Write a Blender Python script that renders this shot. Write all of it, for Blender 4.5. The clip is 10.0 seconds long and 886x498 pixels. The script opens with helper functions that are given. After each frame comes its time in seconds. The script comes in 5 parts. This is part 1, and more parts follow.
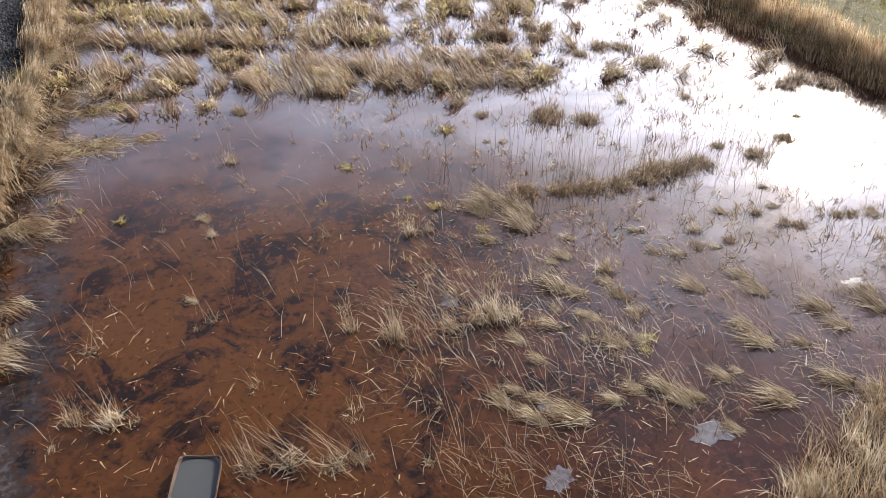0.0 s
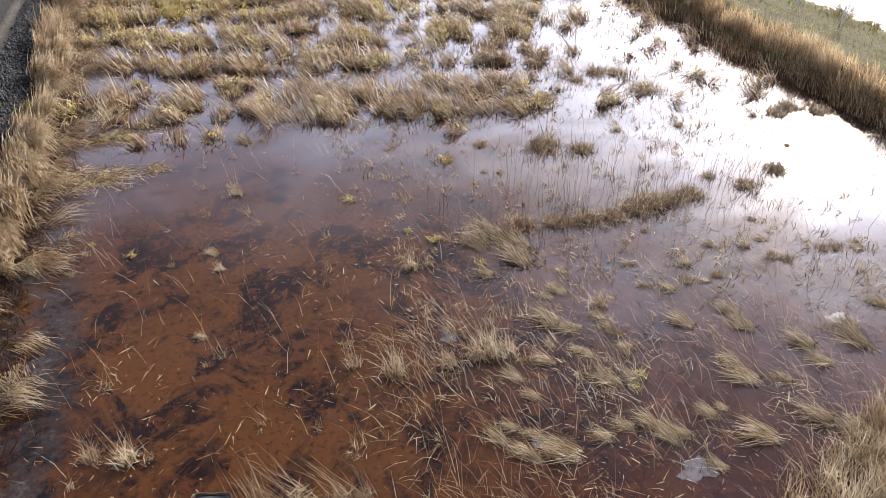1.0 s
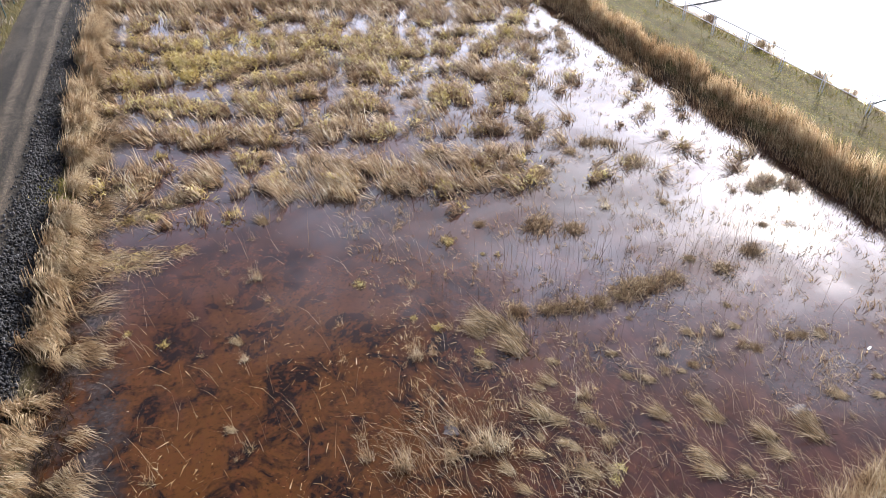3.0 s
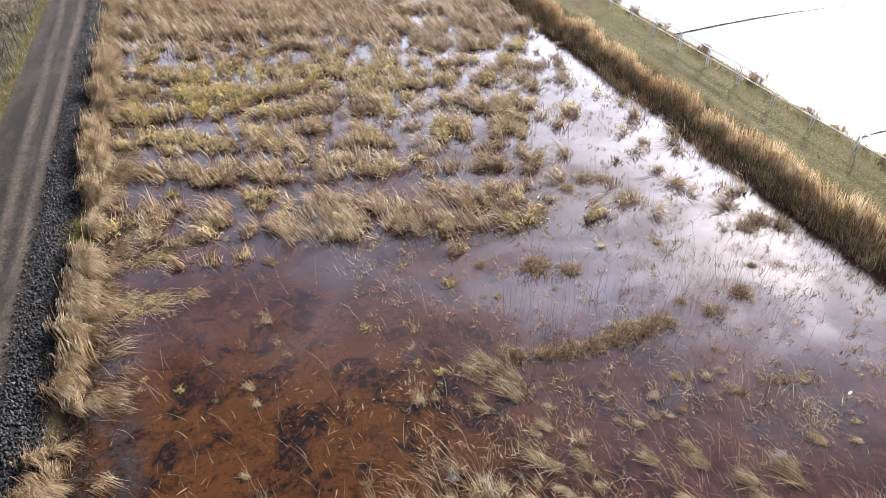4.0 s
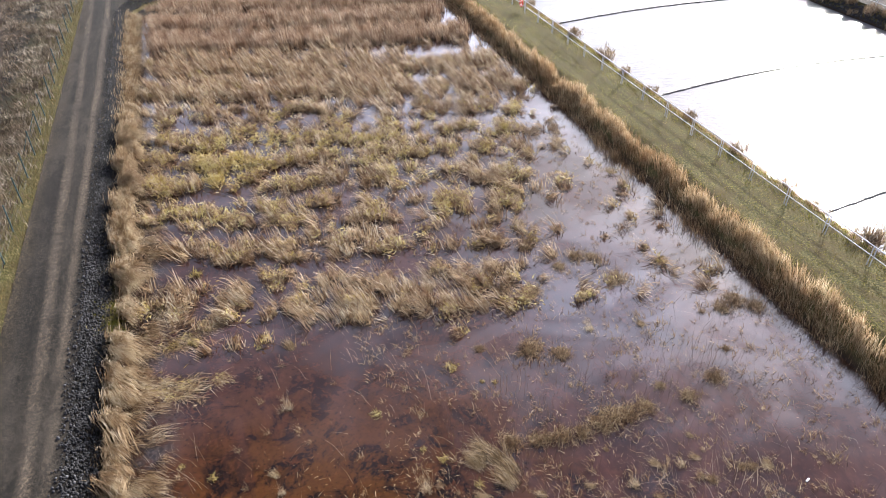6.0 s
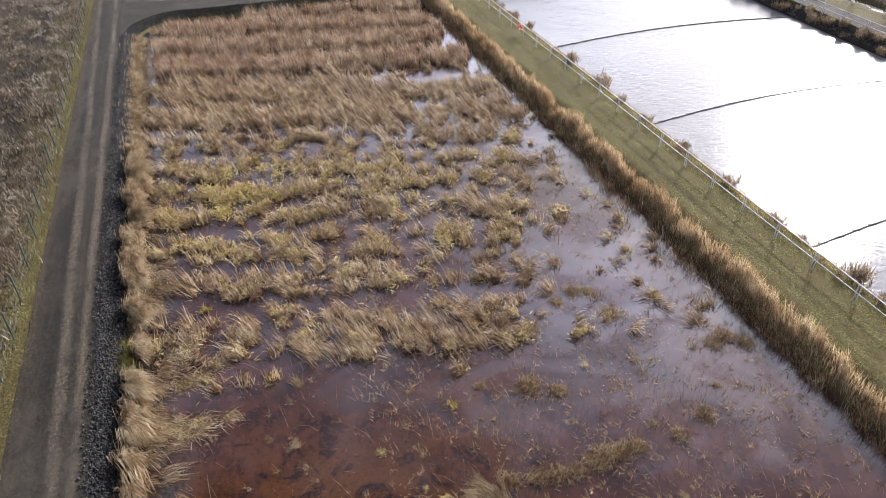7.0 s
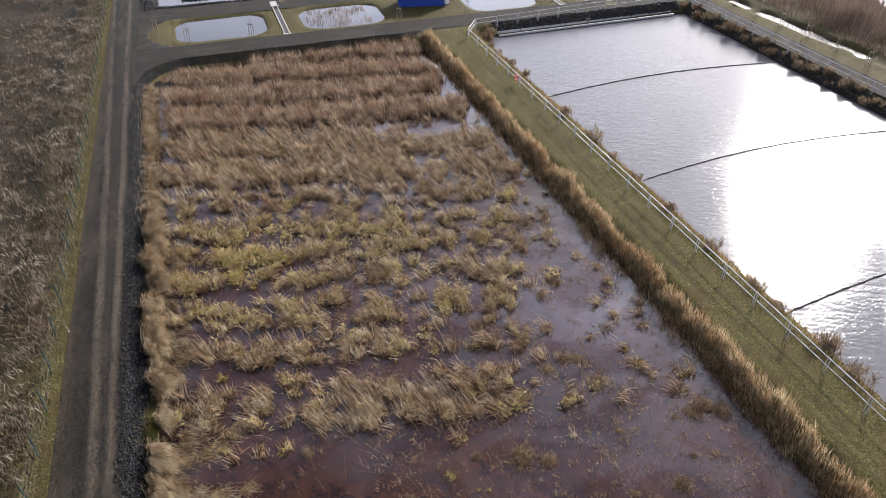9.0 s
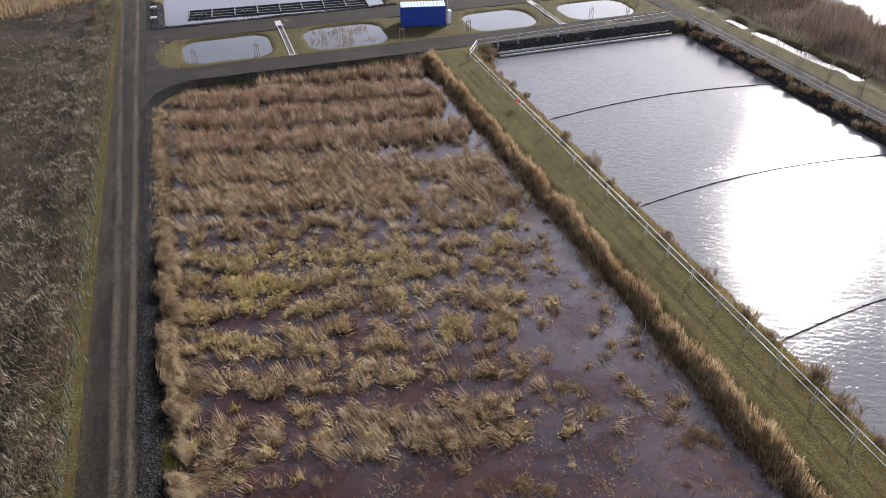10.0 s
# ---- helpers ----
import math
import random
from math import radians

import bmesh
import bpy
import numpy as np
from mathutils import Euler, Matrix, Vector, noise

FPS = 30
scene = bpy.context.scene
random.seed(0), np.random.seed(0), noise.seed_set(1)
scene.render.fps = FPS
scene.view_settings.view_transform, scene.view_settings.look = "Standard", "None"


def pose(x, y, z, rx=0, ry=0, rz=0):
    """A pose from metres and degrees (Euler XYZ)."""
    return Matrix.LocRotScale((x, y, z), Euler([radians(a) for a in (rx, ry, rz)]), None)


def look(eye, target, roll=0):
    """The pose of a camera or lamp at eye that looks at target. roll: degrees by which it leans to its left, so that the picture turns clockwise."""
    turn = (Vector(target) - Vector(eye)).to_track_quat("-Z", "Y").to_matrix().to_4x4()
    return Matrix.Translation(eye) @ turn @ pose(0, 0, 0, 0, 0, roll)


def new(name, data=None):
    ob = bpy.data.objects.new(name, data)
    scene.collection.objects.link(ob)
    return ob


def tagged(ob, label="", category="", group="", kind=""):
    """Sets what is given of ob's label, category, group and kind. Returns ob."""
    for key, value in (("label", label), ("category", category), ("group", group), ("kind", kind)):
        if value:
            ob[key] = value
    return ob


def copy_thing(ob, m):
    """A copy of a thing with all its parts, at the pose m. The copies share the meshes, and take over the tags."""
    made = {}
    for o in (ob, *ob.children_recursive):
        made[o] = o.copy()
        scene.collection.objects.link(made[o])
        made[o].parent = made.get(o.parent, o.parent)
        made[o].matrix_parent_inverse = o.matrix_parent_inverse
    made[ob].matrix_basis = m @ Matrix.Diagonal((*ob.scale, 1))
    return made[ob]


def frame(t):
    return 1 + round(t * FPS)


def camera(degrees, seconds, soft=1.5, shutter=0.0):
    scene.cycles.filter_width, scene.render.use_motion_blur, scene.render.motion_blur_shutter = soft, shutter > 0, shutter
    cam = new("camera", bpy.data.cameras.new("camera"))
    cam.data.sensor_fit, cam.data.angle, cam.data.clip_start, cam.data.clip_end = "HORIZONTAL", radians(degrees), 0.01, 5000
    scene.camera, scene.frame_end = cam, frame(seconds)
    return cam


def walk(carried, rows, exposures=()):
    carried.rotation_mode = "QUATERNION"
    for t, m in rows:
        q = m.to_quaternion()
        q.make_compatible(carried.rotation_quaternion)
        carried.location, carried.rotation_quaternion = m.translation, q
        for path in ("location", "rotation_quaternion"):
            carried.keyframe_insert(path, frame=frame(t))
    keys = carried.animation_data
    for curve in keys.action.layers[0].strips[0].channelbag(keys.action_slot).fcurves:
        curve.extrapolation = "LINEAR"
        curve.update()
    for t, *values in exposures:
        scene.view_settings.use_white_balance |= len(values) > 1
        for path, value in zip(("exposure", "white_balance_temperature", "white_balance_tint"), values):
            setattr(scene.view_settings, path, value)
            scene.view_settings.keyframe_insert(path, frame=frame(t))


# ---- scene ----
cam = camera(65.0, 10.0, soft=0.7)
# seconds, eye x, y, z, yaw to the right of +y, pitch, lean
ROWS = [
    (0.0, 0.49, -0.43, 10.79, 18.87, -36.08, 0.26),
    (0.5, 0.50, -0.45, 11.29, 18.87, -36.08, 0.25),
    (1.0, 0.50, -0.46, 11.96, 18.87, -36.06, 0.25),
    (1.5, 0.49, -0.47, 12.79, 18.86, -36.04, 0.25),
    (2.0, 0.45, -0.46, 13.67, 18.86, -36.05, 0.22),
    (2.5, 0.43, -0.45, 14.58, 18.84, -36.08, 0.19),
    (4.0, 0.43, -0.36, 17.63, 18.66, -36.29, 0.03),
    (4.5, 0.42, -0.29, 18.76, 18.66, -36.32, 0.02),
    (5.0, 0.38, -0.32, 20.05, 18.67, -36.33, 0.02),
    (5.5, 0.32, -0.35, 21.33, 18.71, -36.35, 0.01),
    (7.0, 0.21, -0.17, 24.93, 18.85, -36.46, 0.03),
    (7.5, 0.25, -0.05, 26.16, 18.85, -36.43, 0.01),
    (8.0, 0.32, 0.07, 27.37, 18.85, -36.42, -0.01),
    (8.5, 0.33, 0.04, 28.70, 18.88, -36.41, -0.03),
    (9.0, 0.27, 0.00, 30.00, 18.88, -36.41, -0.01),
    (9.5, 0.17, 0.05, 31.35, 18.89, -36.42, 0.01),
    (10.0, 0.00, 0.00, 32.64, 18.88, -36.41, 0.01),
]


def gimbal(x, y, z, yaw, pitch, lean):
    a, p = radians(yaw), radians(pitch)
    ahead = Vector((math.sin(a) * math.cos(p), math.cos(a) * math.cos(p), math.sin(p)))
    return look((x, y, z), Vector((x, y, z)) + 10 * ahead, lean)


EXPOSURES = ((0.0, 1.26), (2.5, 1.34), (4.0, 1.44), (5.5, 1.42), (7.0, 1.12), (8.5, 0.82), (10.0, 0.64))
walk(cam, [(r[0], gimbal(*r[1:])) for r in ROWS], EXPOSURES)

# ---- world and sun ----
SUN_AZ, SUN_EL = 50.0, 24.0
world = bpy.data.worlds.new("sky")
scene.world = world
world.use_nodes = True
wn, wl = world.node_tree.nodes, world.node_tree.links
wn.clear()
sky = wn.new("ShaderNodeTexSky")
sky.sky_type = "NISHITA"
sky.sun_disc = False
sky.sun_elevation, sky.sun_rotation = radians(SUN_EL), radians(SUN_AZ)
sky.altitude, sky.air_density, sky.dust_density, sky.ozone_density = 50.0, 1.0, 2.5, 1.5
# thin broken cloud over the whole sky, brighter where the sky behind it is brighter
coord = wn.new("ShaderNodeTexCoord")
mapping = wn.new("ShaderNodeMapping")
mapping.inputs["Scale"].default_value = (1.0, 1.0, 2.6)
cloud = wn.new("ShaderNodeTexNoise")
cloud.inputs["Scale"].default_value, cloud.inputs["Detail"].default_value, cloud.inputs["Roughness"].default_value = 2.3, 6.0, 0.55
ramp = wn.new("ShaderNodeValToRGB")
ramp.color_ramp.elements[0].position, ramp.color_ramp.elements[1].position = 0.25, 0.78
grey = wn.new("ShaderNodeRGBToBW")
gain = wn.new("ShaderNodeMath")
gain.operation, gain.inputs[1].default_value = "MULTIPLY_ADD", 3.3
gain.inputs[2].default_value = 0.2
# haze that whitens the sky towards the horizon
split = wn.new("ShaderNodeSeparateXYZ")
low = wn.new("ShaderNodeMath")
low.operation, low.inputs[0].default_value, low.use_clamp = "SUBTRACT", 1.0, True
power = wn.new("ShaderNodeMath")
power.operation, power.inputs[1].default_value = "POWER", 2.9
haze = wn.new("ShaderNodeMath")
haze.operation, haze.inputs[1].default_value, haze.inputs[2].default_value = "MULTIPLY_ADD", 24.0, 0.15
for a_, b_ in ((coord.outputs["Generated"], split.inputs[0]), (split.outputs[2], low.inputs[1]), (low.outputs[0], power.inputs[0]), (power.outputs[0], haze.inputs[0]), (haze.outputs[0], gain.inputs[2])):
    wl.new(a_, b_)
# bright glow of the veiled sun in thin cloud, fading with the angle from it
toward_sun = wn.new("ShaderNodeVectorMath")
toward_sun.operation = "DOT_PRODUCT"
toward_sun.inputs[1].default_value = (math.sin(radians(SUN_AZ)) * math.cos(radians(SUN_EL)), math.cos(radians(SUN_AZ)) * math.cos(radians(SUN_EL)), math.sin(radians(SUN_EL)))
angle = wn.new("ShaderNodeMath")
angle.operation, angle.use_clamp = "ARCCOSINE", False
fade = wn.new("ShaderNodeMath")
fade.operation, fade.inputs[1].default_value = "MULTIPLY", -1.0 / radians(18.0)
fall = wn.new("ShaderNodeMath")
fall.operation = "EXPONENT"
glow = wn.new("ShaderNodeMath")
glow.operation, glow.inputs[1].default_value = "MULTIPLY", 98.0
veil = wn.new("ShaderNodeMath")
veil.operation = "MULTIPLY"
lit = wn.new("ShaderNodeMixRGB")
lit.blend_type, lit.inputs[0].default_value = "ADD", 1.0
for a_, b_ in ((coord.outputs["Generated"], toward_sun.inputs[0]), (toward_sun.outputs["Value"], angle.inputs[0]), (angle.outputs[0], fade.inputs[0]), (fade.outputs[0], fall.inputs[0]), (fall.outputs[0], glow.inputs[0]), (glow.outputs[0], veil.inputs[0]), (power.outputs[0], veil.inputs[1]), (veil.outputs[0], lit.inputs[2])):
    wl.new(a_, b_)
tint = wn.new("ShaderNodeMixRGB")
tint.blend_type, tint.inputs[0].default_value, tint.inputs[2].default_value = "MULTIPLY", 1.0, (0.90, 0.94, 1.26, 1)
mixsky = wn.new("ShaderNodeMixRGB")
back = wn.new("ShaderNodeBackground")
back.inputs["Strength"].default_value = 0.06
wout = wn.new("ShaderNodeOutputWorld")
for a, b in ((coord.outputs["Generated"], mapping.inputs[0]), (mapping.outputs[0], cloud.inputs[0]), (cloud.outputs[0], ramp.inputs[0]),
             (sky.outputs[0], grey.inputs[0]), (grey.outputs[0], gain.inputs[0]), (gain.outputs[0], tint.inputs[1]), (ramp.outputs[0], mixsky.inputs[0]),
             (sky.outputs[0], mixsky.inputs[1]), (tint.outputs[0], mixsky.inputs[2]), (mixsky.outputs[0], lit.inputs[1]), (lit.outputs[0], back.inputs[0]), (back.outputs[0], wout.inputs[0])):
    wl.new(a, b)
sun_data = bpy.data.lights.new("sun", "SUN")
sun_data.energy, sun_data.angle, sun_data.color = 5.0, radians(5.0), (1.0, 0.94, 0.88)
sun = new("sun", sun_data)
sun.matrix_world = look((0, 0, 0), (-math.sin(radians(SUN_AZ)) * math.cos(radians(SUN_EL)), -math.cos(radians(SUN_AZ)) * math.cos(radians(SUN_EL)), -math.sin(radians(SUN_EL))))

rng = np.random.default_rng(7)


# ---- materials ----
class Nodes:
    """A material and short ways to add nodes to it."""

    def __init__(self, name):
        self.mat = bpy.data.materials.new(name)
        self.mat.use_nodes = True
        self.tree = self.mat.node_tree
        self.bsdf = self.tree.nodes["Principled BSDF"]
        self.out = self.tree.nodes["Material Output"]
        self.where = self.add("ShaderNodeTexCoord").outputs["Object"]
        self.place = self.add("ShaderNodeNewGeometry").outputs["Position"]

    def add(self, kind, **values):
        n = self.tree.nodes.new(kind)
        for key, value in values.items():
            n.inputs[key].default_value = value
        return n

    def link(self, a, b):
        self.tree.links.new(a, b)
        return b

    def noise(self, scale, detail=4.0, rough=0.55, stretch=None, coord=None, distort=0.0):
        n = self.add("ShaderNodeTexNoise", Scale=scale, Detail=detail, Roughness=rough, Distortion=distort)
        src = coord or self.place
        if stretch:
            m = self.add("ShaderNodeMapping")
            m.inputs["Scale"].default_value = stretch
            self.link(src, m.inputs[0])
            src = m.outputs[0]
        self.link(src, n.inputs["Vector"])
        return n.outputs[0]

    def ramp(self, fac, stops):
        r = self.add("ShaderNodeValToRGB")
        e = r.color_ramp.elements
        while len(e) < len(stops):
            e.new(0.5)
        for el, (pos, col) in zip(e, stops):
            el.position = pos
            el.color = (*col, 1) if len(col) == 3 else col
        self.link(fac, r.inputs[0])
        return r.outputs[0]

    def mask(self, fac, lo, hi):
        r = self.add("ShaderNodeMapRange")
        r.inputs["From Min"].default_value, r.inputs["From Max"].default_value = lo, hi
        self.link(fac, r.inputs[0])
        return r.outputs[0]

    def mix(self, fac, a, b, blend="MIX"):
        m = self.add("ShaderNodeMixRGB")
        m.blend_type = blend
        for value, socket in ((fac, m.inputs[0]), (a, m.inputs[1]), (b, m.inputs[2])):
            if isinstance(value, (int, float)):
                socket.default_value = value
            elif isinstance(value, tuple):
                socket.default_value = (*value, 1)
            else:
                self.link(value, socket)
        return m.outputs[0]

    def maths(self, op, a, b=None):
        m = self.add("ShaderNodeMath")
        m.operation = op
        for value, socket in ((a, m.inputs[0]), (b, m.inputs[1])):
            if isinstance(value, (int, float)):
                socket.default_value = value
            elif value is not None:
                self.link(value, socket)
        return m.outputs[0]

    def axis(self):
        s = self.add("ShaderNodeSeparateXYZ")
        self.link(self.place, s.inputs[0])
        return s.outputs

    def bump(self, height, strength, distance):
        b = self.add("ShaderNodeBump", Strength=strength, Distance=distance)
        self.link(height, b.inputs["Height"])
        self.link(b.outputs[0], self.bsdf.inputs["Normal"])

    def finish(self, colour=None, rough=0.8, metal=0.0, ior=None, spec=None):
        if colour is not None:
            if isinstance(colour, tuple):
                self.bsdf.inputs["Base Color"].default_value = (*colour, 1)
            else:
                self.link(colour, self.bsdf.inputs["Base Color"])
        if isinstance(rough, (int, float)):
            self.bsdf.inputs["Roughness"].default_value = rough
        else:
            self.link(rough, self.bsdf.inputs["Roughness"])
        self.bsdf.inputs["Metallic"].default_value = metal
        if ior:
            self.bsdf.inputs["IOR"].default_value = ior
        if spec is not None:
            self.bsdf.inputs["Specular IOR Level"].default_value = spec
        return self.mat


# dead leaves, soil and stone are damp and so a good deal darker than dry
DAMP = 0.74


def blade_material(name, stops, patch=(0.5, 0.5, 0.5), patch_scale=1.1, translucent=0.4):
    """Dry leaves: a colour of its own for every blade, clumps lighter and darker, light shining through."""
    m = Nodes(name)
    geo = m.add("ShaderNodeNewGeometry")
    colour = m.ramp(geo.outputs["Random Per Island"], [(p, tuple(DAMP * c for c in col)) for p, col in stops])
    clump, large = m.noise(patch_scale, 4.0, 0.65), m.noise(0.16, 3.0)
    colour = m.mix(m.mask(clump, 0.43, 0.57), colour, m.mix(1.0, colour, patch, "MULTIPLY"))
    colour = m.mix(m.mask(large, 0.40, 0.66), colour, m.mix(1.0, colour, (0.80, 0.74, 0.70), "MULTIPLY"))
    m.finish(colour, 0.6, spec=0.12)
    tr = m.add("ShaderNodeBsdfTranslucent")
    m.link(colour, tr.inputs[0])
    mx = m.add("ShaderNodeMixShader")
    mx.inputs[0].default_value = translucent
    m.link(m.bsdf.outputs[0], mx.inputs[1])
    m.link(tr.outputs[0], mx.inputs[2])
    m.link(mx.outputs[0], m.out.inputs[0])
    return m.mat


STRAW = blade_material("dry_straw", [(0.0, (0.11, 0.064, 0.036)), (0.25, (0.28, 0.175, 0.095)), (0.5, (0.64, 0.46, 0.26)), (0.8, (0.92, 0.74, 0.45)), (1.0, (0.98, 0.89, 0.68))], (0.42, 0.32, 0.27), 1.7, 0.36)
PALE = blade_material("bleached_straw", [(0.0, (0.18, 0.125, 0.08)), (0.2, (0.44, 0.335, 0.21)), (0.6, (0.68, 0.55, 0.35)), (1.0, (0.90, 0.82, 0.63))], (0.58, 0.49, 0.42), 1.5, 0.36)
CATTAIL = blade_material("brown_cattail", [(0.0, (0.12, 0.078, 0.052)), (0.25, (0.36, 0.245, 0.16)), (0.6, (0.64, 0.475, 0.32)), (0.9, (0.84, 0.68, 0.48)), (1.0, (0.95, 0.86, 0.68))], (0.58, 0.49, 0.45), 0.9, 0.42)
BELT = blade_material("golden_reed", [(0.0, (0.26, 0.18, 0.10)), (0.35, (0.52, 0.385, 0.225)), (0.8, (0.72, 0.57, 0.36)), (1.0, (0.88, 0.77, 0.55))], (0.70, 0.62, 0.56), 1.6, 0.62)
YELLOW = blade_material("yellow_leaf", [(0.0, (0.50, 0.40, 0.12)), (0.5, (0.84, 0.73, 0.29)), (1.0, (0.95, 0.88, 0.52))], (0.75, 0.68, 0.5), 1.4, 0.4)
HUMMOCK = blade_material("brown_sedge", [(0.0, (0.12, 0.072, 0.04)), (0.35, (0.36, 0.25, 0.135)), (0.75, (0.66, 0.50, 0.29)), (1.0, (0.86, 0.73, 0.48))], (0.6, 0.52, 0.47), 1.9, 0.42)
GREEN = blade_material("short_grass", [(0.0, (0.13, 0.15, 0.018)), (0.45, (0.32, 0.32, 0.048)), (0.8, (0.54, 0.47, 0.11)), (1.0, (0.78, 0.66, 0.28))], (0.52, 0.46, 0.36), 1.1, 0.35)
FIELD = blade_material("field_grass", [(0.0, (0.06, 0.042, 0.028)), (0.5, (0.19, 0.137, 0.092)), (0.82, (0.36, 0.28, 0.20)), (1.0, (0.66, 0.57, 0.45))], (0.30, 0.27, 0.22), 0.5, 0.25)
BLEACHED = blade_material("bleached_field_grass", [(0.0, (0.10, 0.08, 0.055)), (0.4, (0.30, 0.25, 0.18)), (0.8, (0.56, 0.48, 0.36)), (1.0, (0.80, 0.72, 0.58))], (0.4, 0.36, 0.3), 0.6, 0.25)
WET = blade_material("wet_lodged_reed", [(0.0, (0.06, 0.042, 0.022)), (0.35, (0.24, 0.175, 0.095)), (0.75, (0.58, 0.44, 0.25)), (1.0, (0.88, 0.77, 0.55))], (0.6, 0.54, 0.46), 2.4, 0.36)
# dark leaf colour: dead stalks, and leaves that stand in for shade between tufts
DARK_REED_AND_SHADE = blade_material("dark_reed_and_shade", [(0.0, (0.035, 0.022, 0.015)), (0.6, (0.10, 0.065, 0.04)), (1.0, (0.24, 0.16, 0.09))], (0.7, 0.62, 0.56), 1.6, 0.2)
VERGE = blade_material("verge_grass", [(0.0, (0.085, 0.092, 0.028)), (0.5, (0.22, 0.205, 0.066)), (0.85, (0.38, 0.31, 0.13)), (1.0, (0.58, 0.47, 0.26))], (0.62, 0.54, 0.45), 0.9, 0.3)
SHRUB = blade_material("bare_shrub", [(0.0, (0.12, 0.08, 0.055)), (0.5, (0.34, 0.245, 0.16)), (1.0, (0.62, 0.50, 0.34))], (0.7, 0.68, 0.6), 0.9, 0.45)
THICKET = blade_material("thicket_twig", [(0.0, (0.17, 0.12, 0.095)), (0.55, (0.36, 0.265, 0.205)), (0.85, (0.62, 0.51, 0.41)), (1.0, (0.80, 0.72, 0.62))], (0.85, 0.84, 0.78), 0.25, 0.2)

# ground: brown field, green verges, dark mud under water
m = Nodes("soil_and_turf")
fine, mid, big = m.noise(9.0, 6.0), m.noise(1.3, 5.0), m.noise(0.12, 4.0)
turf = m.ramp(fine, [(0.38, (0.045, 0.044, 0.016)), (0.5, (0.10, 0.095, 0.032)), (0.63, (0.20, 0.165, 0.07))])
dry = m.ramp(fine, [(0.40, (0.012, 0.0085, 0.0055)), (0.5, (0.045, 0.033, 0.022)), (0.61, (0.115, 0.088, 0.062))])
turf = m.mix(m.mask(mid, 0.42, 0.68), turf, (0.0962, 0.0722, 0.0293))
ruts = m.noise(1.0, 3.0, stretch=(3.2, 0.05, 1.0))
turf = m.mix(m.maths("MULTIPLY", m.mask(ruts, 0.50, 0.66), 0.55), turf, (0.055, 0.040, 0.020))
slant = m.add("ShaderNodeMapping")
slant.inputs["Rotation"].default_value = (0, 0, radians(-38))
m.link(m.place, slant.inputs[0])
dry = m.mix(m.maths("MULTIPLY", m.mask(m.noise(0.30, 4.0, 0.6, stretch=(1.0, 0.3, 1.0), coord=slant.outputs[0]), 0.44, 0.58), 0.85), dry, (0.014, 0.011, 0.006))
dry = m.mix(m.mask(big, 0.45, 0.65), dry, (0.034, 0.030, 0.016))
X, Y, Z = m.axis()
rut = m.maths("ADD", m.maths("ADD", X, 14.9), m.maths("MULTIPLY", m.maths("SUBTRACT", m.noise(0.10, 3.0), 0.5), 6.0))
dry = m.mix(m.mask(m.maths("ABSOLUTE", rut), 1.2, 0.5), dry, (0.010, 0.0085, 0.006))
dry = m.mix(m.maths("MULTIPLY", m.mask(m.maths("ADD", X, m.maths("MULTIPLY", mid, 2.5)), -14.0, -12.2), 0.7), dry, turf)
wobble = m.maths("MULTIPLY", m.maths("SUBTRACT", mid, 0.5), 1.4)
xw = m.maths("ADD", X, wobble)
west = m.mask(xw, -12.2, -13.0)
east = m.mask(xw, 67.0, 69.0)
colour = m.mix(m.maths("MAXIMUM", west, east), turf, dry)
colour = m.mix(m.mask(m.maths("ABSOLUTE", m.maths("ADD", X, 7.3)), 0.75, 0.5), colour, (0.012, 0.011, 0.010))
colour = m.mix(m.mask(Z, 0.35, 0.05), colour, (0.0341, 0.0223, 0.0149))
m.bump(m.mix(0.5, fine, mid), 0.7, 0.06)
GROUND = m.finish(m.mix(1.0, colour, (DAMP, DAMP, DAMP), "MULTIPLY"), 0.95, spec=0.15)

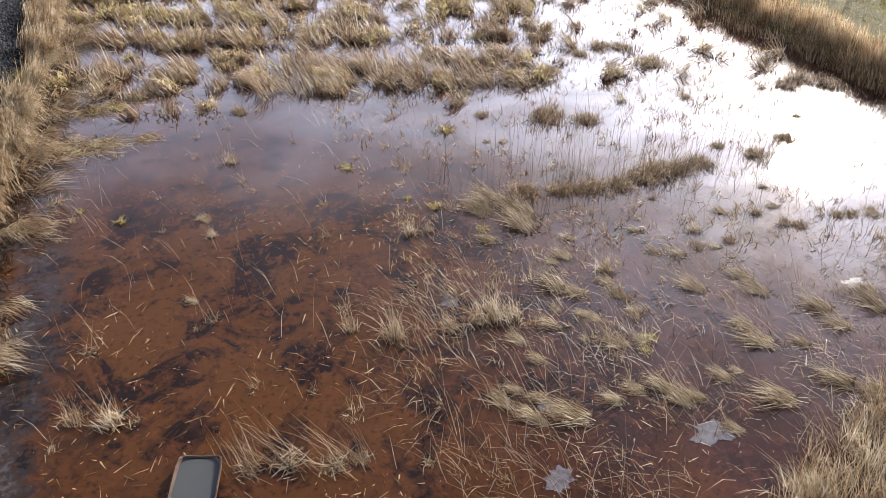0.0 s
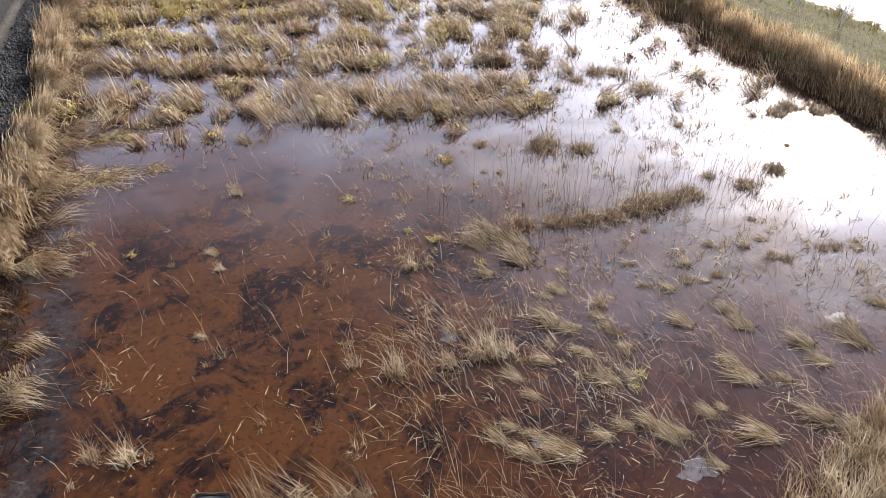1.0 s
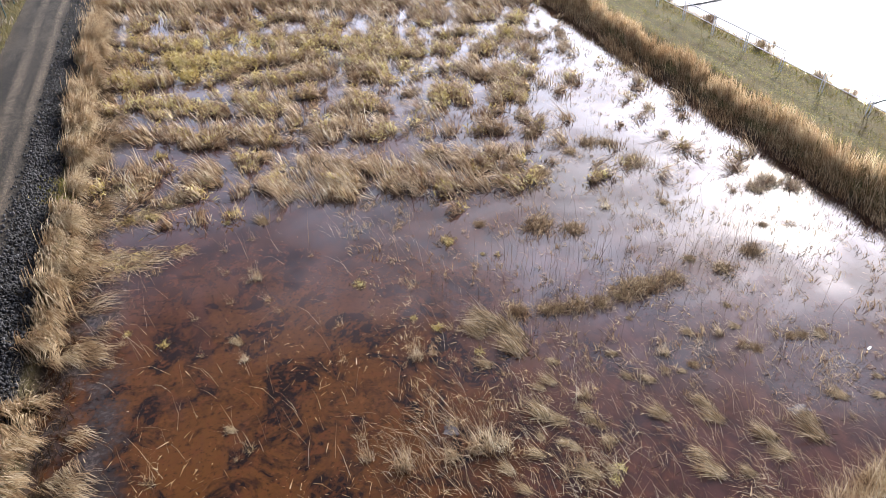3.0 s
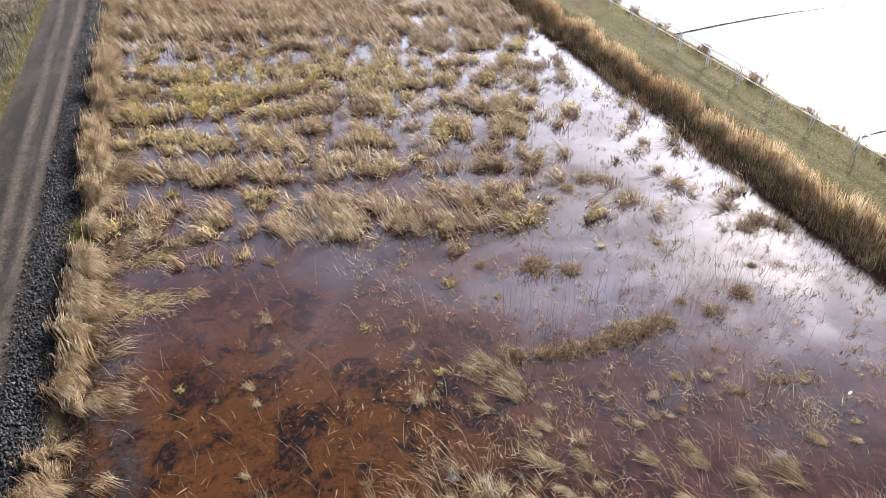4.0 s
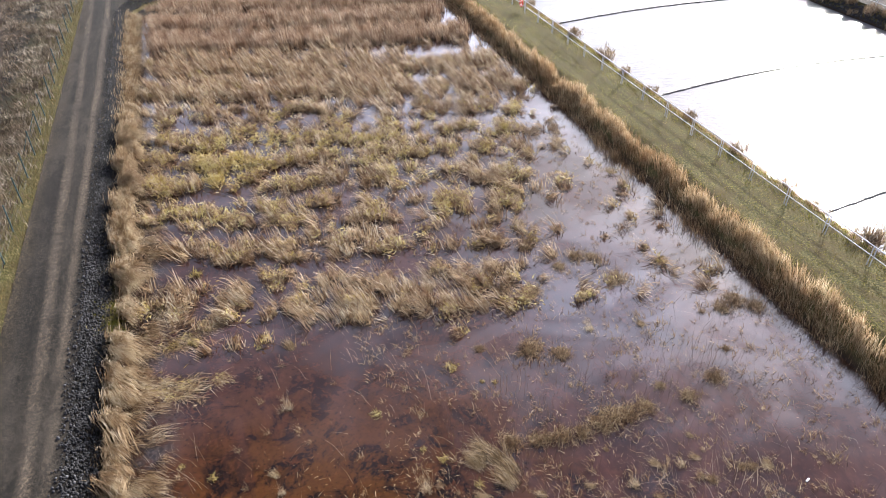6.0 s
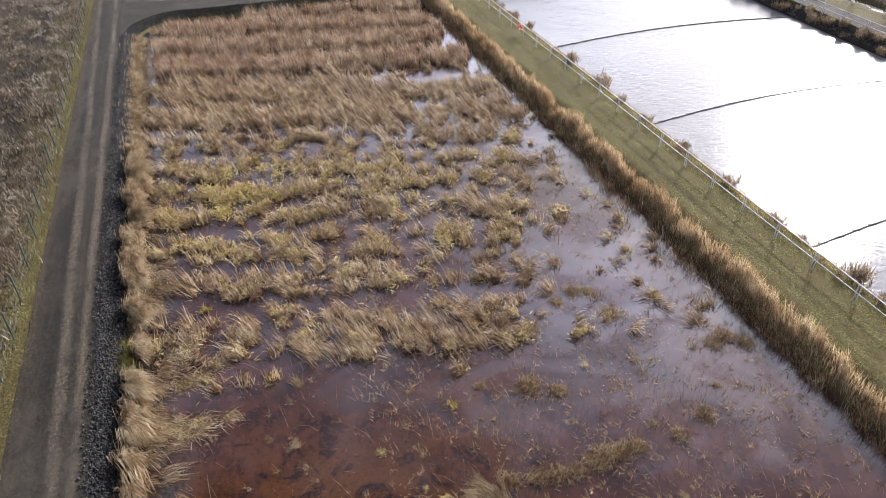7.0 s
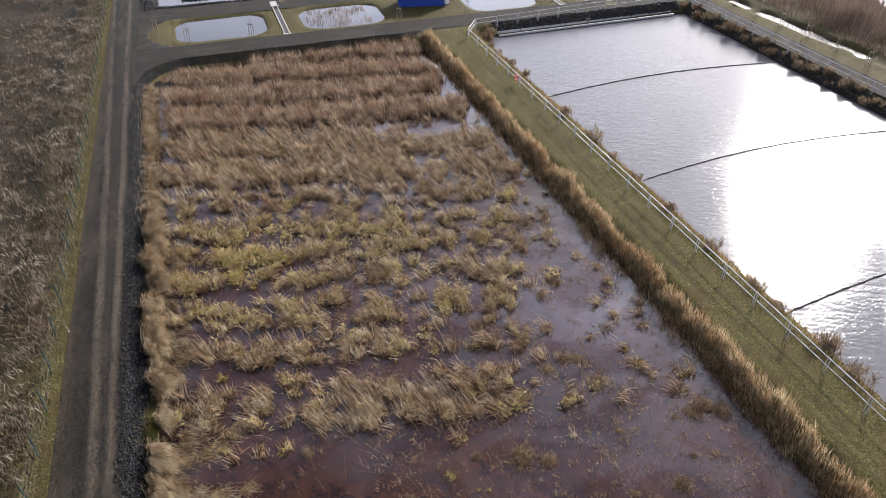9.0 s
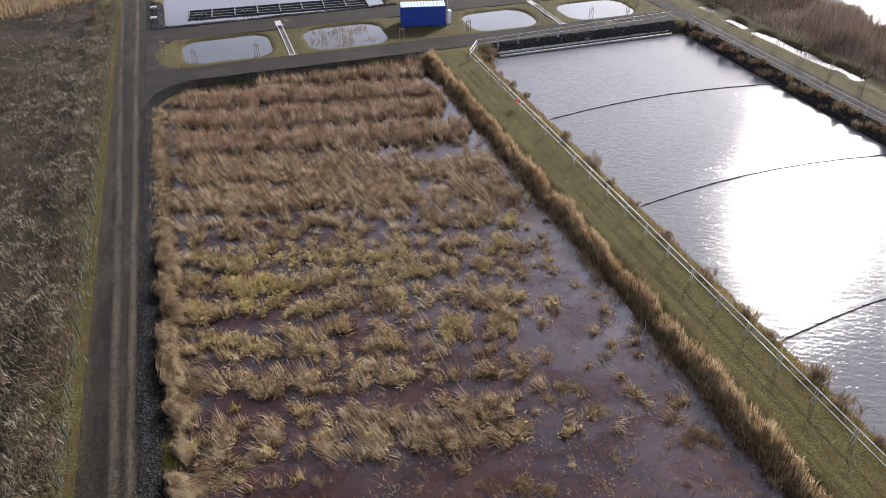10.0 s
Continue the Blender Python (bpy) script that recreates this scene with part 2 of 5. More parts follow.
# gravel road: grey stone chips, two pale wheel tracks, darker crown
def gravel(name, along_y):
    m = Nodes(name)
    fine, mid = m.noise(28.0, 5.0, 0.7), m.noise(1.1, 5.0, coord=None, stretch=(1, 0.25, 1) if along_y else (0.25, 1, 1))
    X, Y, Z = m.axis()
    base = m.ramp(fine, [(0.41, (0.004, 0.0036, 0.0032)), (0.51, (0.0125, 0.0112, 0.0096)), (0.62, (0.042, 0.037, 0.032))])
    if along_y:
        wob = m.maths("MULTIPLY", m.maths("SUBTRACT", m.noise(0.08, 2.0), 0.5), 0.3)
        xw = m.maths("ADD", X, wob)
        left = m.mask(m.maths("ABSOLUTE", m.maths("ADD", m.maths("ADD", xw, 8.65), m.maths("MULTIPLY", Y, 0.021))), 0.34, 0.08)
        right = m.mask(m.maths("ABSOLUTE", m.maths("ADD", m.maths("ADD", xw, 8.21), m.maths("MULTIPLY", Y, 0.006))), 0.30, 0.08)
        track = m.maths("MULTIPLY", m.maths("MAXIMUM", left, right), m.mask(mid, 0.25, 0.55))
        base = m.mix(m.maths("MULTIPLY", track, 0.6), base, m.mix(m.mask(fine, 0.42, 0.6), (0.055, 0.046, 0.038), (0.15, 0.128, 0.104)))
        side = m.mask(m.maths("ADD", X, m.maths("MULTIPLY", mid, 0.8)), -9.9, -10.6)
        base = m.mix(m.maths("MULTIPLY", side, 0.6), base, m.mix(m.mask(fine, 0.42, 0.6), (0.022, 0.018, 0.012), (0.066, 0.054, 0.036)))
    base = m.mix(m.maths("MULTIPLY", m.mask(m.noise(7.0, 5.0, 0.75), 0.48, 0.60), 0.85), base, m.mix(1.0, base, (2.4, 2.25, 2.0), "MULTIPLY"))
    base = m.mix(m.maths("MULTIPLY", m.mask(m.noise(1.0, 4.0, 0.6, stretch=(2.6, 0.12, 1) if along_y else (0.12, 2.6, 1)), 0.46, 0.62), 0.6), base, m.mix(1.0, base, (0.55, 0.55, 0.56), "MULTIPLY"))
    base = m.mix(m.mask(mid, 0.45, 0.75), base, m.mix(1.0, base, (0.72, 0.72, 0.74), "MULTIPLY"))
    worn, damp = m.noise(0.5, 6.0, 0.7, stretch=(1, 0.35, 1) if along_y else (0.35, 1, 1)), m.noise(0.9, 7.0, 0.72, distort=0.8)
    base = m.mix(m.maths("MULTIPLY", m.mask(worn, 0.50, 0.64), 0.55), base, m.mix(m.mask(fine, 0.42, 0.6), (0.026, 0.022, 0.018), (0.088, 0.077, 0.064)))
    base = m.mix(m.maths("MULTIPLY", m.mask(damp, 0.52, 0.64), 0.7), base, m.mix(1.0, base, (0.45, 0.44, 0.44), "MULTIPLY"))
    m.bump(fine, 0.6, 0.02)
    return m.finish(m.mix(1.0, base, (1.12 * DAMP, 1.08 * DAMP, DAMP), "MULTIPLY"), 0.95, spec=0.2)


ROAD = gravel("gravel_track", True)
CROSS = gravel("gravel_yard", False)

m = Nodes("dark_rock")
geo = m.add("ShaderNodeNewGeometry")
colour = m.ramp(geo.outputs["Random Per Island"], [(0.0, (0.006115, 0.006115, 0.007426)), (0.6, (0.0142, 0.0142, 0.01693)), (0.86, (0.026, 0.026, 0.030)), (1.0, (0.12, 0.12, 0.125))])
colour = m.mix(m.mask(m.noise(20.0), 0.5, 0.75), colour, (0.02371, 0.02301, 0.02301))
ROCK = m.finish(m.mix(1.0, colour, (DAMP, DAMP, DAMP), "MULTIPLY"), 0.85)

# shallow pond: rust-coloured silt under a still surface with a thin iron film, and sky sheen set by place
m = Nodes("rust_pond_water")
X, Y, Z = m.axis()
silt, blotch = m.noise(0.16, 5.0, 0.6, distort=0.6), m.noise(0.55, 7.0, 0.68, distort=0.7)
grain, crumbs = m.noise(7.0, 6.0, 0.7), m.noise(2.2, 7.0, 0.72, distort=0.5)
streak = m.noise(0.42, 6.0, 0.62, stretch=(1.0, 0.4, 1.0), distort=1.2)
rust = m.mask(m.maths("ADD", m.maths("ADD", m.maths("MULTIPLY", m.maths("POWER", m.maths("ABSOLUTE", m.maths("SUBTRACT", X, 0.6)), 2.0), 0.022), m.maths("MULTIPLY", m.maths("POWER", m.maths("ABSOLUTE", m.maths("SUBTRACT", Y, 14.0)), 2.0), 0.014)), m.maths("MULTIPLY", blotch, 1.6)), 1.9, 1.0)
base = m.ramp(silt, [(0.36, (0.020, 0.0058, 0.0022)), (0.48, (0.038, 0.0125, 0.0036)), (0.60, (0.066, 0.0235, 0.0060))])
base = m.mix(m.maths("MULTIPLY", rust, m.mask(crumbs, 0.36, 0.56)), base, (0.062, 0.0245, 0.0055))
base = m.mix(m.mask(blotch, 0.485, 0.575), base, (0.009, 0.0036, 0.0020))
base = m.mix(m.maths("MULTIPLY", m.mask(crumbs, 0.50, 0.62), 0.8), base, (0.064, 0.0205, 0.0060))
base = m.mix(m.maths("MULTIPLY", m.mask(grain, 0.53, 0.64), 0.7), base, (0.008, 0.0034, 0.002))
base = m.mix(m.maths("MULTIPLY", m.mask(m.noise(4.0, 6.0, 0.7), 0.56, 0.68), 0.6), base, (0.10, 0.036, 0.012))
base = m.mix(m.maths("MULTIPLY", m.mask(streak, 0.54, 0.70), 0.5), base, (0.046, 0.019, 0.012))
far = m.maths("MAXIMUM", m.mask(m.maths("ADD", Y, m.maths("MULTIPLY", silt, 10.0)), 22.0, 30.0), m.mask(m.maths("ADD", X, m.maths("MULTIPLY", streak, 6.0)), 8.0, 15.0))
mud = m.mix(m.mask(streak, 0.4, 0.66), (0.022, 0.0090, 0.0090), (0.060, 0.0245, 0.0210))
mud = m.mix(m.maths("MULTIPLY", m.mask(crumbs, 0.52, 0.66), 0.6), mud, (0.080, 0.034, 0.025))
base = m.mix(m.maths("MULTIPLY", far, 0.75), base, mud)
# dark gritty streak and grey silt along the west shore
grit = m.mask(m.maths("ABSOLUTE", m.maths("ADD", m.maths("ADD", X, 4.55), m.maths("MULTIPLY", m.maths("SUBTRACT", crumbs, 0.5), 2.2))), 0.55, 0.25)
grit = m.maths("MULTIPLY", m.maths("MULTIPLY", grit, m.mask(Y, 19.0, 15.5)), m.mask(grain, 0.40, 0.52))
base = m.mix(grit, base, (0.006, 0.0055, 0.0055))
shore = m.mask(m.maths("ADD", X, m.maths("MULTIPLY", crumbs, 1.6)), -2.9, -3.9)
base = m.mix(m.maths("MULTIPLY", shore, m.mask(m.noise(0.9, 6.0, 0.7), 0.42, 0.58)), base, m.mix(m.mask(grain, 0.45, 0.6), (0.0216, 0.01728, 0.01584), (0.072, 0.054, 0.04752)))
m.bump(m.noise(0.9, 2.0, 0.5), 0.10, 0.05)
film = m.mask(m.noise(0.26, 6.0, 0.60, stretch=(0.7, 1.0, 1.0), distort=1.0), 0.42, 0.58)
# stronger sky reflection placed by position, towards the north and east water
open_sheen = m.maths("MAXIMUM", m.mask(m.maths("ADD", m.maths("ADD", Y, m.maths("MULTIPLY", X, 0.5)), m.maths("MULTIPLY", silt, 14.0)), 23.0, 30.5), m.maths("MULTIPLY", m.maths("MULTIPLY", m.mask(m.maths("ADD", X, m.maths("MULTIPLY", streak, 8.0)), 7.5, 13.0), m.mask(m.maths("ADD", Y, m.maths("MULTIPLY", streak, 6.0)), 9.0, 17.0)), 0.2))
wet = m.maths("MULTIPLY", m.maths("ADD", 0.42, m.maths("MULTIPLY", film, 0.58)), m.maths("ADD", 0.04, m.maths("MULTIPLY", open_sheen, 0.96)))
POND = m.finish(m.mix(1.0, base, (0.84, 0.86, 0.9), "MULTIPLY"), m.ramp(wet, [(0.0, (0.02,) * 3), (0.5, (0.04,) * 3), (1.0, (0.09,) * 3)]))
# the placed sheen: IOR below water's on the near silt, above it further out
ior = m.add("ShaderNodeMapRange")
ior.inputs["To Min"].default_value, ior.inputs["To Max"].default_value = 1.26, 1.74
m.link(wet, ior.inputs[0])
m.link(ior.outputs[0], m.bsdf.inputs["IOR"])

# rippled basin water
m = Nodes("rippled_basin_water")
mp = m.add("ShaderNodeMapping")
mp.inputs["Rotation"].default_value = (0, 0, radians(28))
m.link(m.place, mp.inputs[0])
long_, short_ = m.noise(2.1, 3.0, 0.55, stretch=(0.45, 1.5, 1), coord=mp.outputs[0], distort=0.4), m.noise(6.5, 3.0, 0.6, stretch=(0.7, 1.3, 1), coord=mp.outputs[0])
calm = m.mask(m.noise(0.045, 3.0), 0.25, 0.55)
height = m.maths("MULTIPLY", m.mix(0.3, long_, short_), m.maths("ADD", 0.25, m.maths("MULTIPLY", calm, 0.75)))
m.bump(height, 1.0, 0.06)
BASIN = m.finish(m.mix(m.noise(0.1, 3.0), (0.125, 0.125, 0.134), (0.155, 0.153, 0.16)), 0.10, ior=1.27, spec=0.3)

m = Nodes("still_pool_water")
m.bump(m.noise(2.2, 3.0), 0.03, 0.05)
POOL = m.finish(m.mix(m.noise(0.6, 4.0), (0.030, 0.036, 0.04), (0.06, 0.06, 0.055)), 0.03, ior=1.33)


def plain(name, colour, rough=0.6, metal=0.0, wear=(0.6, 0.6, 0.6), scale=6.0):
    m = Nodes(name)
    n = m.noise(scale, 6.0, coord=m.where)
    c = m.mix(m.mask(n, 0.45, 0.75), colour, tuple(a * b for a, b in zip(colour, wear)))
    m.bump(n, 0.15, 0.01)
    return m.finish(c, rough, metal)


STEEL = plain("galvanised_steel", (0.44, 0.45, 0.46), 0.45, 0.3, (0.8, 0.8, 0.82), 14)
POSTGREEN = plain("green_coated_steel", (0.03, 0.06, 0.055), 0.5, 0.0)
WIRE = plain("fence_wire", (0.09, 0.11, 0.10), 0.5, 0.4)
WOOD = plain("weathered_wood", (0.28, 0.23, 0.17), 0.85, 0.0, (0.55, 0.55, 0.55), 9)
BLUE = plain("blue_painted_steel", (0.012, 0.045, 0.26), 0.42, 0.0, (0.8, 0.8, 0.85), 1.5)
ROOFBLUE = plain("pale_blue_roof", (0.32, 0.45, 0.62), 0.4, 0.0, (0.85, 0.85, 0.85), 2)
CONCRETE = plain("concrete", (0.40, 0.38, 0.35), 0.9, 0.0, (0.65, 0.63, 0.6), 3)
PIPE = plain("grey_plastic_pipe", (0.40, 0.39, 0.37), 0.5, 0.0, (0.75, 0.74, 0.7), 2)
BLACK = plain("black_rubber", (0.018, 0.018, 0.02), 0.55, 0.0)
WHITE = plain("white_paint", (0.75, 0.75, 0.74), 0.5, 0.0, (0.85, 0.85, 0.83))
RED = plain("red_plastic", (0.62, 0.05, 0.025), 0.45, 0.0, (0.8, 0.8, 0.8))
FILM = plain("pale_scum_film", (0.075, 0.065, 0.068), 0.16, 0.0, (0.2, 0.12, 0.09), 7)


# ---- mesh helpers ----
def mesh_from(name, verts, tris, material, smooth=False):
    """A mesh from arrays of corners and triangles."""
    me = bpy.data.meshes.new(name)
    verts, tris = np.asarray(verts, np.float32), np.asarray(tris, np.int32)
    me.vertices.add(len(verts))
    me.vertices.foreach_set("co", verts.ravel())
    me.loops.add(tris.size)
    me.loops.foreach_set("vertex_index", tris.ravel())
    me.polygons.add(len(tris))
    me.polygons.foreach_set("loop_start", np.arange(len(tris), dtype=np.int32) * 3)
    if smooth:
        me.polygons.foreach_set("use_smooth", np.ones(len(tris), bool))
    me.update(calc_edges=True)
    me.materials.append(material)
    return me


def bm_mesh(name, bm, material):
    me = bpy.data.meshes.new(name)
    bm.to_mesh(me)
    bm.free()
    me.materials.append(material)
    return me


def part(name, bm, material, parent, label=""):
    ob = new(name, bm_mesh(name, bm, material))
    ob.parent = parent
    return tagged(ob, label)


def box(bm, x0, x1, y0, y1, z0, z1, bevel=0.0):
    made = bmesh.ops.create_cube(bm, size=1.0)["verts"]
    for v in made:
        v.co = Vector(((x0, x1)[v.co.x > 0], (y0, y1)[v.co.y > 0], (z0, z1)[v.co.z > 0]))
    if bevel:
        edges = {e for v in made for e in v.link_edges}
        bmesh.ops.bevel(bm, geom=list(edges), offset=bevel, segments=1, affect="EDGES")
    return bm


def rod(bm, a, b, r, sides=8, r2=None):
    a, b = Vector(a), Vector(b)
    m = Matrix.Translation((a + b) / 2) @ (b - a).to_track_quat("Z", "Y").to_matrix().to_4x4()
    bmesh.ops.create_cone(bm, cap_ends=True, segments=sides, radius1=r, radius2=r if r2 is None else r2, depth=(b - a).length, matrix=m)
    return bm


def tube(bm, points, r, sides=8):
    rings = []
    pts = [Vector(p) for p in points]
    for i, p in enumerate(pts):
        d = (pts[min(i + 1, len(pts) - 1)] - pts[max(i - 1, 0)]).normalized()
        q = d.to_track_quat("Z", "Y")
        rings.append([bm.verts.new(p + q @ Vector((r * math.cos(k * 2 * math.pi / sides), r * math.sin(k * 2 * math.pi / sides), 0))) for k in range(sides)])
    for a, b in zip(rings, rings[1:]):
        for k in range(sides):
            bm.faces.new((a[k], a[(k + 1) % sides], b[(k + 1) % sides], b[k]))
    bm.faces.new(rings[0][::-1]), bm.faces.new(rings[-1])
    return bm


def blades(base, length, width, azimuth, lean, curl, r=None, joints=2):
    """Arrays of bent, tapering leaves. azimuth: clockwise from +y; lean at the root and curl to the tip in radians."""
    r = r or rng
    n = len(base)
    length, width, azimuth, lean, curl = (np.broadcast_to(np.asarray(v, float), n) for v in (length, width, azimuth, lean, curl))
    way = np.stack([np.sin(azimuth), np.cos(azimuth), np.zeros(n)], 1)
    up = np.array([0, 0, 1.0])
    twist = azimuth + r.uniform(0.5, 2.6, n)
    side = np.stack([np.sin(twist), np.cos(twist), np.zeros(n)], 1)
    w = (width / 2)[:, None]
    at, verts, tri = base, [base - side * w, base + side * w], []
    for k in range(joints):
        a = (lean + curl * k / (joints - 1))[:, None]
        at = at + (length / joints)[:, None] * (np.sin(a) * way + np.cos(a) * up)
        j = 2 * k
        if k < joints - 1:
            taper = 1.0 - 0.2 * (k + 1) / (joints - 1)
            verts += [at - side * w * taper, at + side * w * taper]
            tri += [[j, j + 1, j + 3], [j, j + 3, j + 2]]
        else:
            verts.append(at)
            tri.append([j, j + 1, j + 2])
    k = len(verts)
    tris = (np.arange(n)[:, None, None] * k + np.array(tri)).reshape(-1, 3)
    return np.stack(verts, 1).reshape(-1, 3), tris


def joined(*sets):
    verts, tris, k = [], [], 0
    for v, t in sets:
        verts.append(v), tris.append(t + k)
        k += len(v)
    return np.concatenate(verts), np.concatenate(tris)


def value_noise(x, y, scale, seed=0):
    """Smooth noise between 0 and 1 over the plan."""
    table = np.random.default_rng(seed).random((64, 64))
    u, v = np.asarray(x) / scale + 400.5, np.asarray(y) / scale + 400.5
    i, j = np.floor(u).astype(int), np.floor(v).astype(int)
    a, b = u - i, v - j
    a, b = a * a * (3 - 2 * a), b * b * (3 - 2 * b)
    g = lambda p, q: table[p % 64, q % 64]
    return (g(i, j) * (1 - a) + g(i + 1, j) * a) * (1 - b) + (g(i, j + 1) * (1 - a) + g(i + 1, j + 1) * a) * b


def step(v, lo, hi):
    t = np.clip((v - lo) / (hi - lo), 0, 1)
    return t * t * (3 - 2 * t)


# ---- ground ----
LAND = 1.1
POND_W, POND_E, POND_N, POND_S = -6.3, 25.0, 79.0, -3.0
BASIN_W, BASIN_E, BASIN_N, BASIN_S = 32.2, 61.2, 78.6, -8.0
POOLS = ((2.0, 89.6, 5.2, 3.9, 0.75), (17.0, 89.3, 5.0, 3.9, 0.75), (38.6, 88.8, 4.6, 3.5, 0.75), (53.4, 88.6, 5.0, 3.5, 0.75))
BIG = (10.2, 112.0, 15.4, 11.2)


def inside(x, y, x0, x1, y0, y1, slope, corner=2.0):
    """1 well inside a basin with rounded corners, 0 on its rim."""
    cx, cy, hx, hy = (x0 + x1) / 2, (y0 + y1) / 2, (x1 - x0) / 2 - corner, (y1 - y0) / 2 - corner
    qx, qy = np.abs(x - cx) - hx, np.abs(y - cy) - hy
    d = np.hypot(np.maximum(qx, 0), np.maximum(qy, 0)) + np.minimum(np.maximum(qx, qy), 0) - corner
    return np.clip(-d / slope, 0, 1)


def height(x, y):
    z = LAND + 0.10 * (value_noise(x, y, 3.0, 3) - 0.5) * step(np.abs(x + 9.5), 2.0, 3.5)
    z = z - 1.5 * inside(x, y, POND_W - 1.5, POND_E + 1.1, POND_S - 1.5, POND_N + 1.3, 2.2, 6.2)
    z = z - 2.2 * inside(x, y, BASIN_W - 1.6, BASIN_E + 1.6, BASIN_S, BASIN_N + 1.4, 3.2, 1.5)
    for cx, cy, hx, hy, depth in POOLS:
        z = z - depth * inside(x, y, cx - hx - 0.5, cx + hx + 0.5, cy - hy - 0.5, cy + hy + 0.5, 1.2, 2.8)
    z = z - 1.2 * inside(x, y, BIG[0] - BIG[2] - 0.9, BIG[0] + BIG[2] + 0.9, BIG[1] - BIG[3] - 0.9, BIG[1] + BIG[3] + 0.9, 1.8, 3.0)
    z = z - 0.75 * np.clip(1.6 - np.abs(x - 69.6 - 0.5 * np.sin(y / 7.0)) / (0.5 + 0.8 * value_noise(x, y, 2.2, 8)), 0, 1) * (0.35 + 0.65 * step(value_noise(x * 0, y, 3.3, 7), 0.38, 0.55))
    z = z - 1.4 * step(x, 86.0, 90.0) * step(y, 40, 60)
    return z


def axis_lines(lo, hi, fine, far):
    out = list(np.arange(lo, hi + fine / 2, fine))
    d = fine
    while out[-1] < far:
        d *= 1.5
        out.append(out[-1] + d)
    d = fine
    while out[0] > -far:
        d *= 1.5
        out.insert(0, out[0] - d)
    return np.array(out)


def sheet(name, xs, ys, zf, material, smooth=True):
    gx, gy = np.meshgrid(xs, ys, indexing="ij")
    gz = zf(gx, gy)
    n, k = gx.shape
    i = (np.arange(n - 1)[:, None] * k + np.arange(k - 1)).ravel()
    tris = np.concatenate([np.stack([i, i + k, i + k + 1], 1), np.stack([i, i + k + 1, i + 1], 1)])
    return mesh_from(name, np.stack([gx, gy, gz], -1).reshape(-1, 3), tris, material, smooth)


tagged(new("ground", sheet("ground", axis_lines(-20, 94, 0.5, 2500), axis_lines(-10, 126, 0.5, 2500), height, GROUND)),
       "brown winter field with green grassy verges round ponds", "ground", kind="structure")


def rectangle(x0, x1, y0, y1, z, dx=0.5):
    return np.arange(x0, x1 + dx / 2, dx), np.arange(y0, y1 + dx / 2, dx), lambda x, y: x * 0 + z


def water(name, x0, x1, y0, y1, z, material, label):
    bm = bmesh.new()
    bmesh.ops.create_grid(bm, x_segments=4, y_segments=4, size=1.0)
    for v in bm.verts:
        v.co = Vector(((x0 + x1) / 2 + v.co.x * (x1 - x0) / 2, (y0 + y1) / 2 + v.co.y * (y1 - y0) / 2, z))
    return tagged(new(name, bm_mesh(name, bm, material)), label, "water", kind="structure")


water("pond_water", POND_W - 1.4, POND_E + 1.0, POND_S - 1.4, POND_N + 0.6, 0.0, POND, "shallow rust-brown pond water reflecting a bright sky")
water("basin_water", BASIN_W - 1.5, BASIN_E + 1.5, BASIN_S + 0.1, BASIN_N + 1.3, 0.0, BASIN, "grey wind-rippled water of a rectangular basin")
for cx, cy, hx, hy, depth in POOLS:
    water("pool_water", cx - hx - 0.3, cx + hx + 0.3, cy - hy - 0.3, cy + hy + 0.3, 0.93, POOL, "small still pool between grassy verges")
water("big_pool_water", BIG[0] - BIG[2] - 0.7, BIG[0] + BIG[2] + 0.7, BIG[1] - BIG[3] - 0.7, BIG[1] + BIG[3] + 0.7, 0.6, POOL, "pale blue pool water behind a stone bank")
water("ditch_water", 68.6, 70.7, 38, 118, 0.72, POOL, "narrow bright ditch along a thicket")
water("lake_water", 87.5, 400, 50, 420, 0.3, BASIN, "bright lake beyond a thicket")

# roads, laid a little above the ground
tagged(new("road", sheet("road", np.linspace(-11.1, -7.75, 9), np.arange(-60, 300, 1.0),
                         lambda x, y: LAND + 0.05 + 0.03 * np.cos((x + 9.43) * 1.9) + 0 * y, ROAD)),
       "grey gravel track with two pale wheel ruts", "road", kind="structure")


def yard_height(x, y):
    return LAND + 0.035 + 0.02 * value_noise(x, y, 2.0, 5)


def strip(name, x0, x1, y0, y1, label, curve=None):
    me = sheet(name, np.arange(x0, x1 + 0.25, 0.5), np.linspace(y0, y1, 8), yard_height, CROSS)
    return tagged(new(name, me), label, "road", kind="structure")


strip("far_road", -7.74, 62.0, 80.3, 84.3, "grey gravel cross road in front of small pools")
strip("yard_road", -7.74, 66.0, 94.3, 99.2, "grey gravel road behind the small pools")
tagged(new("east_road", sheet("east_road", np.linspace(62.6, 65.4, 6), np.arange(-40, 130, 1.0), yard_height, CROSS)),
       "narrow grey service road beside the basin", "road", kind="structure")
tagged(new("road_bend", sheet("road_bend", np.linspace(-7.74, -1.4, 28), np.linspace(74.2, 80.29, 28),
                              lambda x, y: yard_height(x, y) - 0.9 * step(np.hypot(x + 1.6, y - 74.2), 6.14, 5.9), CROSS)),
       "rounded gravel bend between track and cross road", "road", kind="structure")
tagged(new("road_corner", sheet("road_corner", np.linspace(-7.74, -3.4, 10), np.linspace(84.31, 94.29, 12),
                                lambda x, y: yard_height(x, y) - 0.5 * step(np.hypot((x + 3.2) / 3.2, (y - 89.5) / 4.6), 1.0, 0.9), CROSS)),
       "widened gravel road corner", "road", kind="structure")


